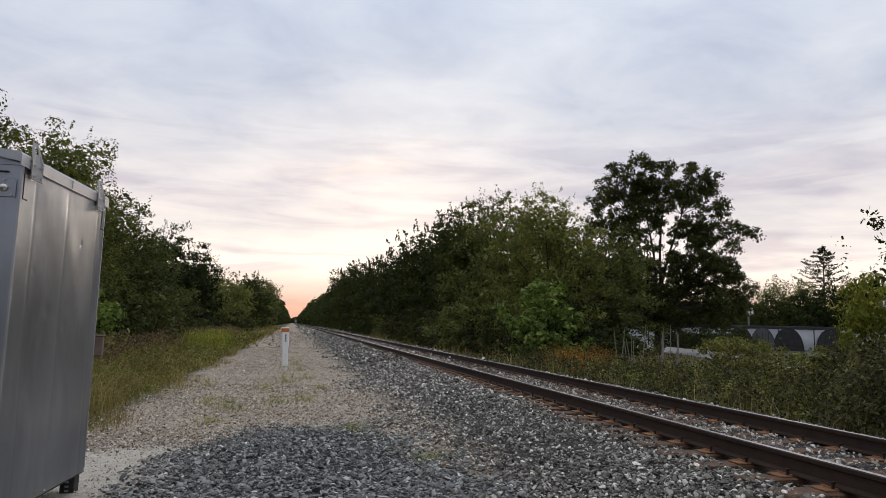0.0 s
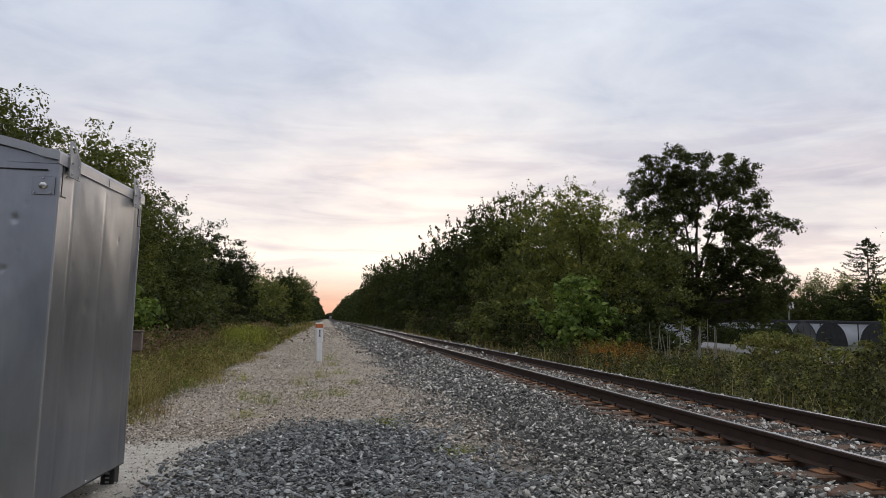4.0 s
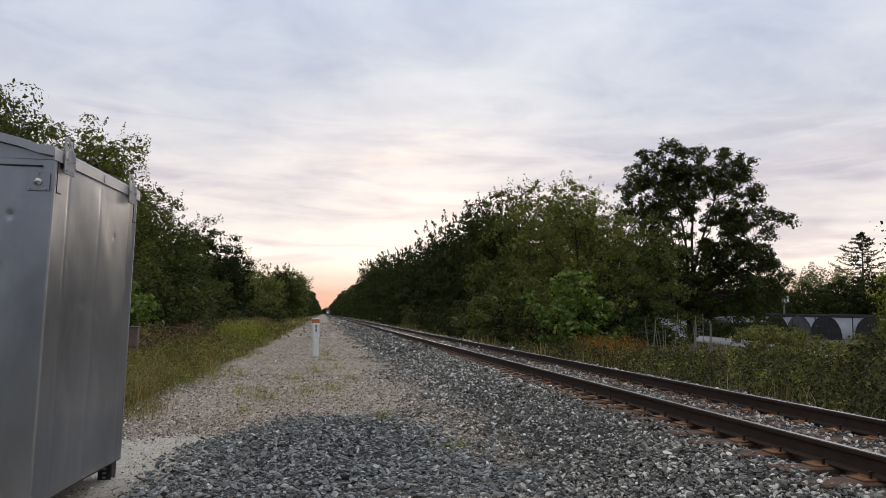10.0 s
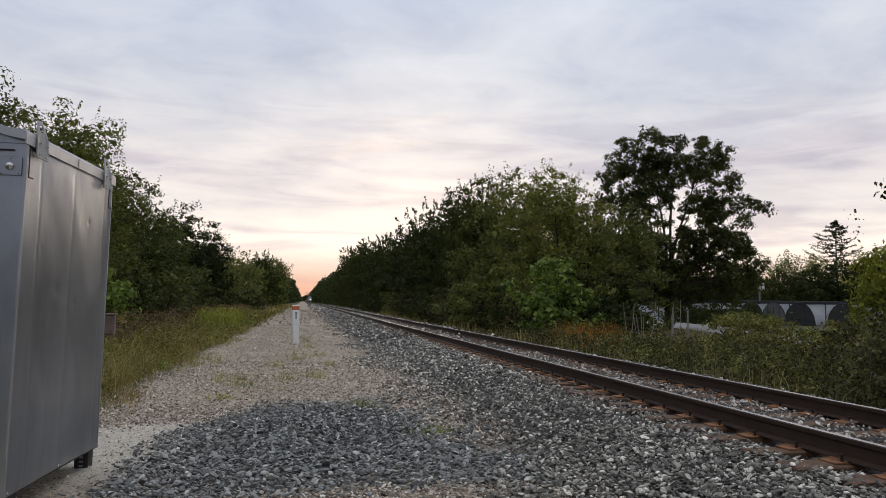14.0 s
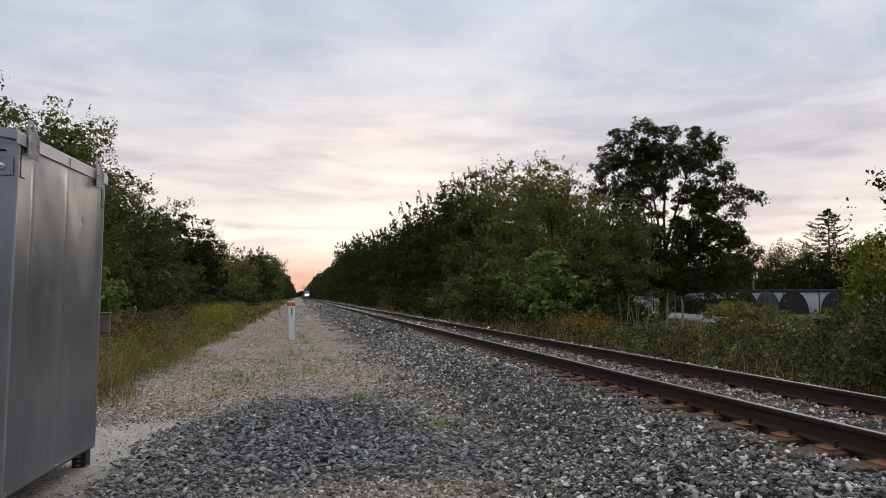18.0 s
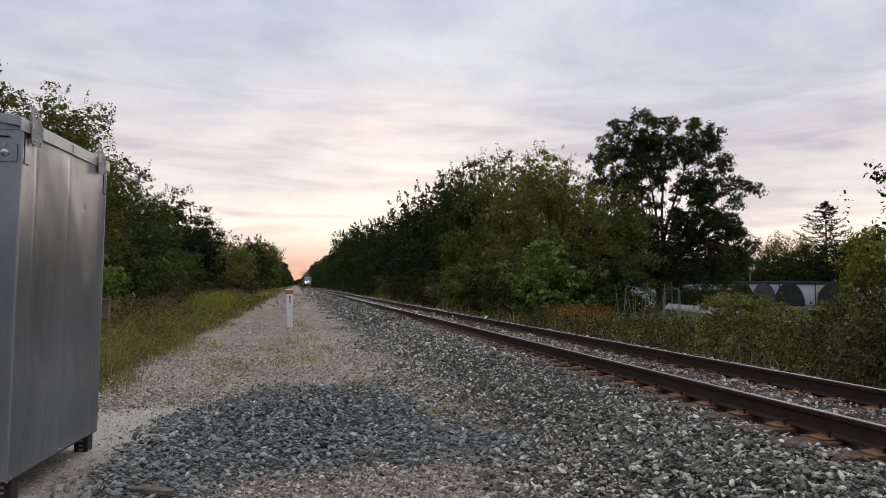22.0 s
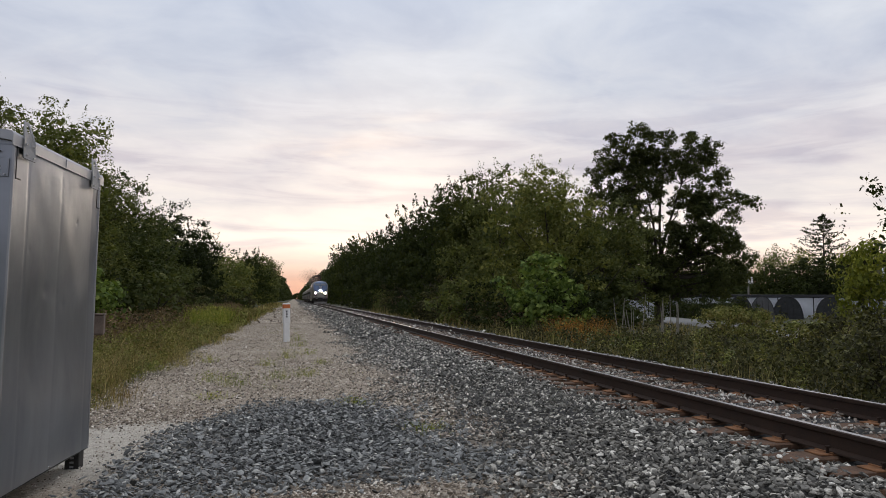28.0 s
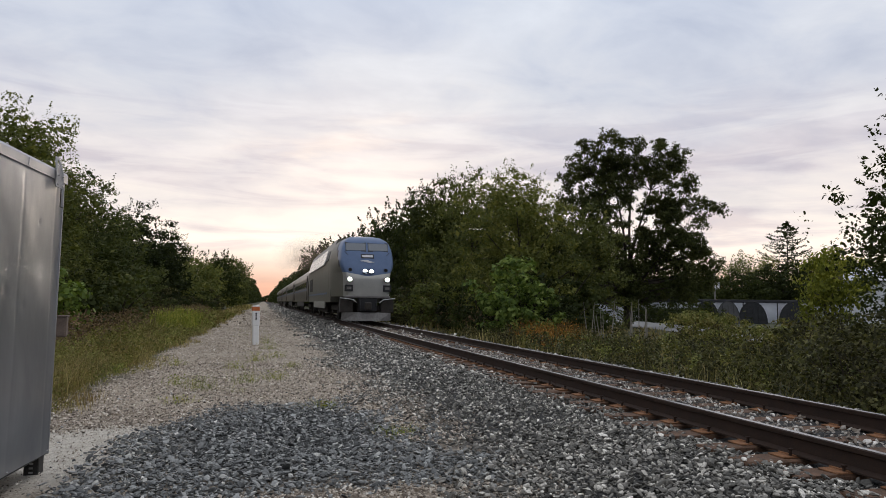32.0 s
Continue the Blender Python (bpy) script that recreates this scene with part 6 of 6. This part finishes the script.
                part("axle_box", boxed(s * 1.0 - 0.12, s * 1.0 + 0.12, yc + dy - 0.2, yc + dy + 0.2, 0.38, 0.72, 0.03), TRAIN_UNDER, truck)
    for y in (7, 11, 15, 18.5):
        part("roof_fan", rod(bmesh.new(), (0, y, 4.44), (0, y, 4.56), 0.6, n=20), TRAIN_UNDER, loco)
    return loco


def build_coach():
    coach = tagged(new("passenger_coach"), "stainless passenger coach with a dark window band", "passenger coach", "coaches of the train")
    L = 25.6
    bm = bmesh.new()
    sec = [(-1.5, 1.0), (-1.56, 1.9), (-1.5, 2.9), (-1.35, 3.4), (-1.0, 3.75), (-0.5, 3.92), (0.5, 3.92), (1.0, 3.75), (1.35, 3.4), (1.5, 2.9), (1.56, 1.9), (1.5, 1.0)]
    loft(bm, [[(x, y, z) for x, z in sec] for y in (0.0, 8.5, 17, L)])
    part("body", bm, TRAIN_STEEL, coach)
    for s in (-1, 1):
        part("window_band", boxed(s * 1.535 - 0.02, s * 1.535 + 0.02, 1.9, L - 1.9, 2.1, 2.62, 0.01), TRAIN_UNDER, coach)
        for i in range(14):
            part("window", boxed(s * 1.55 - 0.02, s * 1.55 + 0.015, 2.3 + 1.52 * i, 3.5 + 1.52 * i, 2.15, 2.58, 0.02), TRAIN_GLASS, coach)
        for z, mat, h in ((1.9, TRAIN_BLUE, 0.1),):
            part("stripe", boxed(s * 1.56 - 0.012, s * 1.56 + 0.012, 1.2, L - 1.2, z, z + h), mat, coach)
        part("skirt", boxed(s * 1.42 - 0.03, s * 1.42 + 0.03, 6.8, L - 6.8, 0.55, 1.02, 0.02), TRAIN_UNDER, coach)
        for y in (0.95, L - 1.75):
            part("door", boxed(s * 1.54 - 0.015, s * 1.54 + 0.015, y, y + 0.8, 1.1, 3.1, 0.01), TRAIN_UNDER, coach)
    part("diaphragm", boxed(-0.55, 0.55, -0.25, 0.02, 1.1, 3.3, 0.05), BLACK, coach)
    for yc in (4.3, L - 4.3):
        truck = part("truck", boxed(-1.1, 1.1, yc - 1.6, yc + 1.6, 0.5, 0.8, 0.05), TRAIN_UNDER, coach)
        for dy in (-1.25, 1.25):
            for s in (-1, 1):
                part("wheel", rod(bmesh.new(), (s * 0.68, yc + dy, 0.46), (s * 0.82, yc + dy, 0.46), 0.46, n=20), TRAIN_UNDER, truck)
    return coach


LOCO = build_locomotive()
COACHES = [build_coach()]
COACHES += [copy_thing(COACHES[0], pose(0, 0, 0)) for _ in range(4)]


def build_smoke():
    """Thin brown exhaust that hangs over the train."""
    def make(k, pos, bsdf):
        bsdf.inputs["Base Color"].default_value = (0.50, 0.36, 0.28, 1)
        bsdf.inputs["Roughness"].default_value = 1.0
        bsdf.inputs["Specular IOR Level"].default_value = 0.0
        n = k.noise(pos, 0.9, 5, 0.65)
        away = k.add("ShaderNodeVectorMath", operation="LENGTH")
        k.link(pos, away.inputs[0])
        soft = k.ramp(away.outputs["Value"], [(0.0, 1.0), (0.5, 0.45), (1.0, 0.0)])
        clear = k.add("ShaderNodeBsdfTransparent")
        mix = k.add("ShaderNodeMixShader")
        k.link(k.math("MULTIPLY", k.ramp(n, [(0.35, 0.06), (0.7, 0.24)]), soft), mix.inputs[0])
        k.link(clear.outputs[0], mix.inputs[1]), k.link(bsdf.outputs[0], mix.inputs[2])
        k.link(mix.outputs[0], k.tree.nodes["Material Output"].inputs["Surface"])
    m = material("thin_exhaust", make)
    ob = tagged(new("exhaust_smoke"), "thin brown exhaust smoke drifting over the train", "smoke")
    r = random.Random(4)
    for i in range(9):
        # each veil is a shallow bowl one metre in radius, scaled up
        bm = bmesh.new()
        bmesh.ops.create_grid(bm, x_segments=12, y_segments=12, size=1.0)
        for q in bm.verts:
            q.co.z = 0.25 * q.co.length ** 2 + 0.12 * noise.noise(q.co * 2 + Vector((i, 0, 0)))
        size = 1.1 + 0.36 * i
        veil = part("veil", bm, m, ob, m=pose(r.uniform(-0.5, 0.3) - 0.1 * i, 16 + 6.5 * i, 5.2 + 0.28 * i, 90 + r.uniform(-25, 25), r.uniform(-30, 30), r.uniform(-20, 20)), smooth=True)
        veil.scale = (size, size * 0.8, size)
    return ob


SMOKE = build_smoke()

# where the nose stands along the track, in metres, at each second named
NOSE = [(0.0, 1110.0), (3.0, 985.0), (6.0, 862.0), (9.0, 742.0), (13.0, 587.0), (17.0, 448.0), (20.0, 350.0), (23.0, 261.0), (26.0, 181.0), (28.0, 130.0), (29.0, 105.5), (30.0, 81.0), (31.0, 56.4), (32.0, 32.6)]


def motions():
    for i, thing in enumerate([LOCO, *COACHES]):
        back = 0 if i == 0 else 21.7 + 26.3 * (i - 1)
        walk(thing, [(t, pose(TRACK_X, y + back, RAIL_Z)) for t, y in NOSE])
    walk(SMOKE, [(t, pose(TRACK_X, y, RAIL_Z)) for t, y in NOSE])


motions()
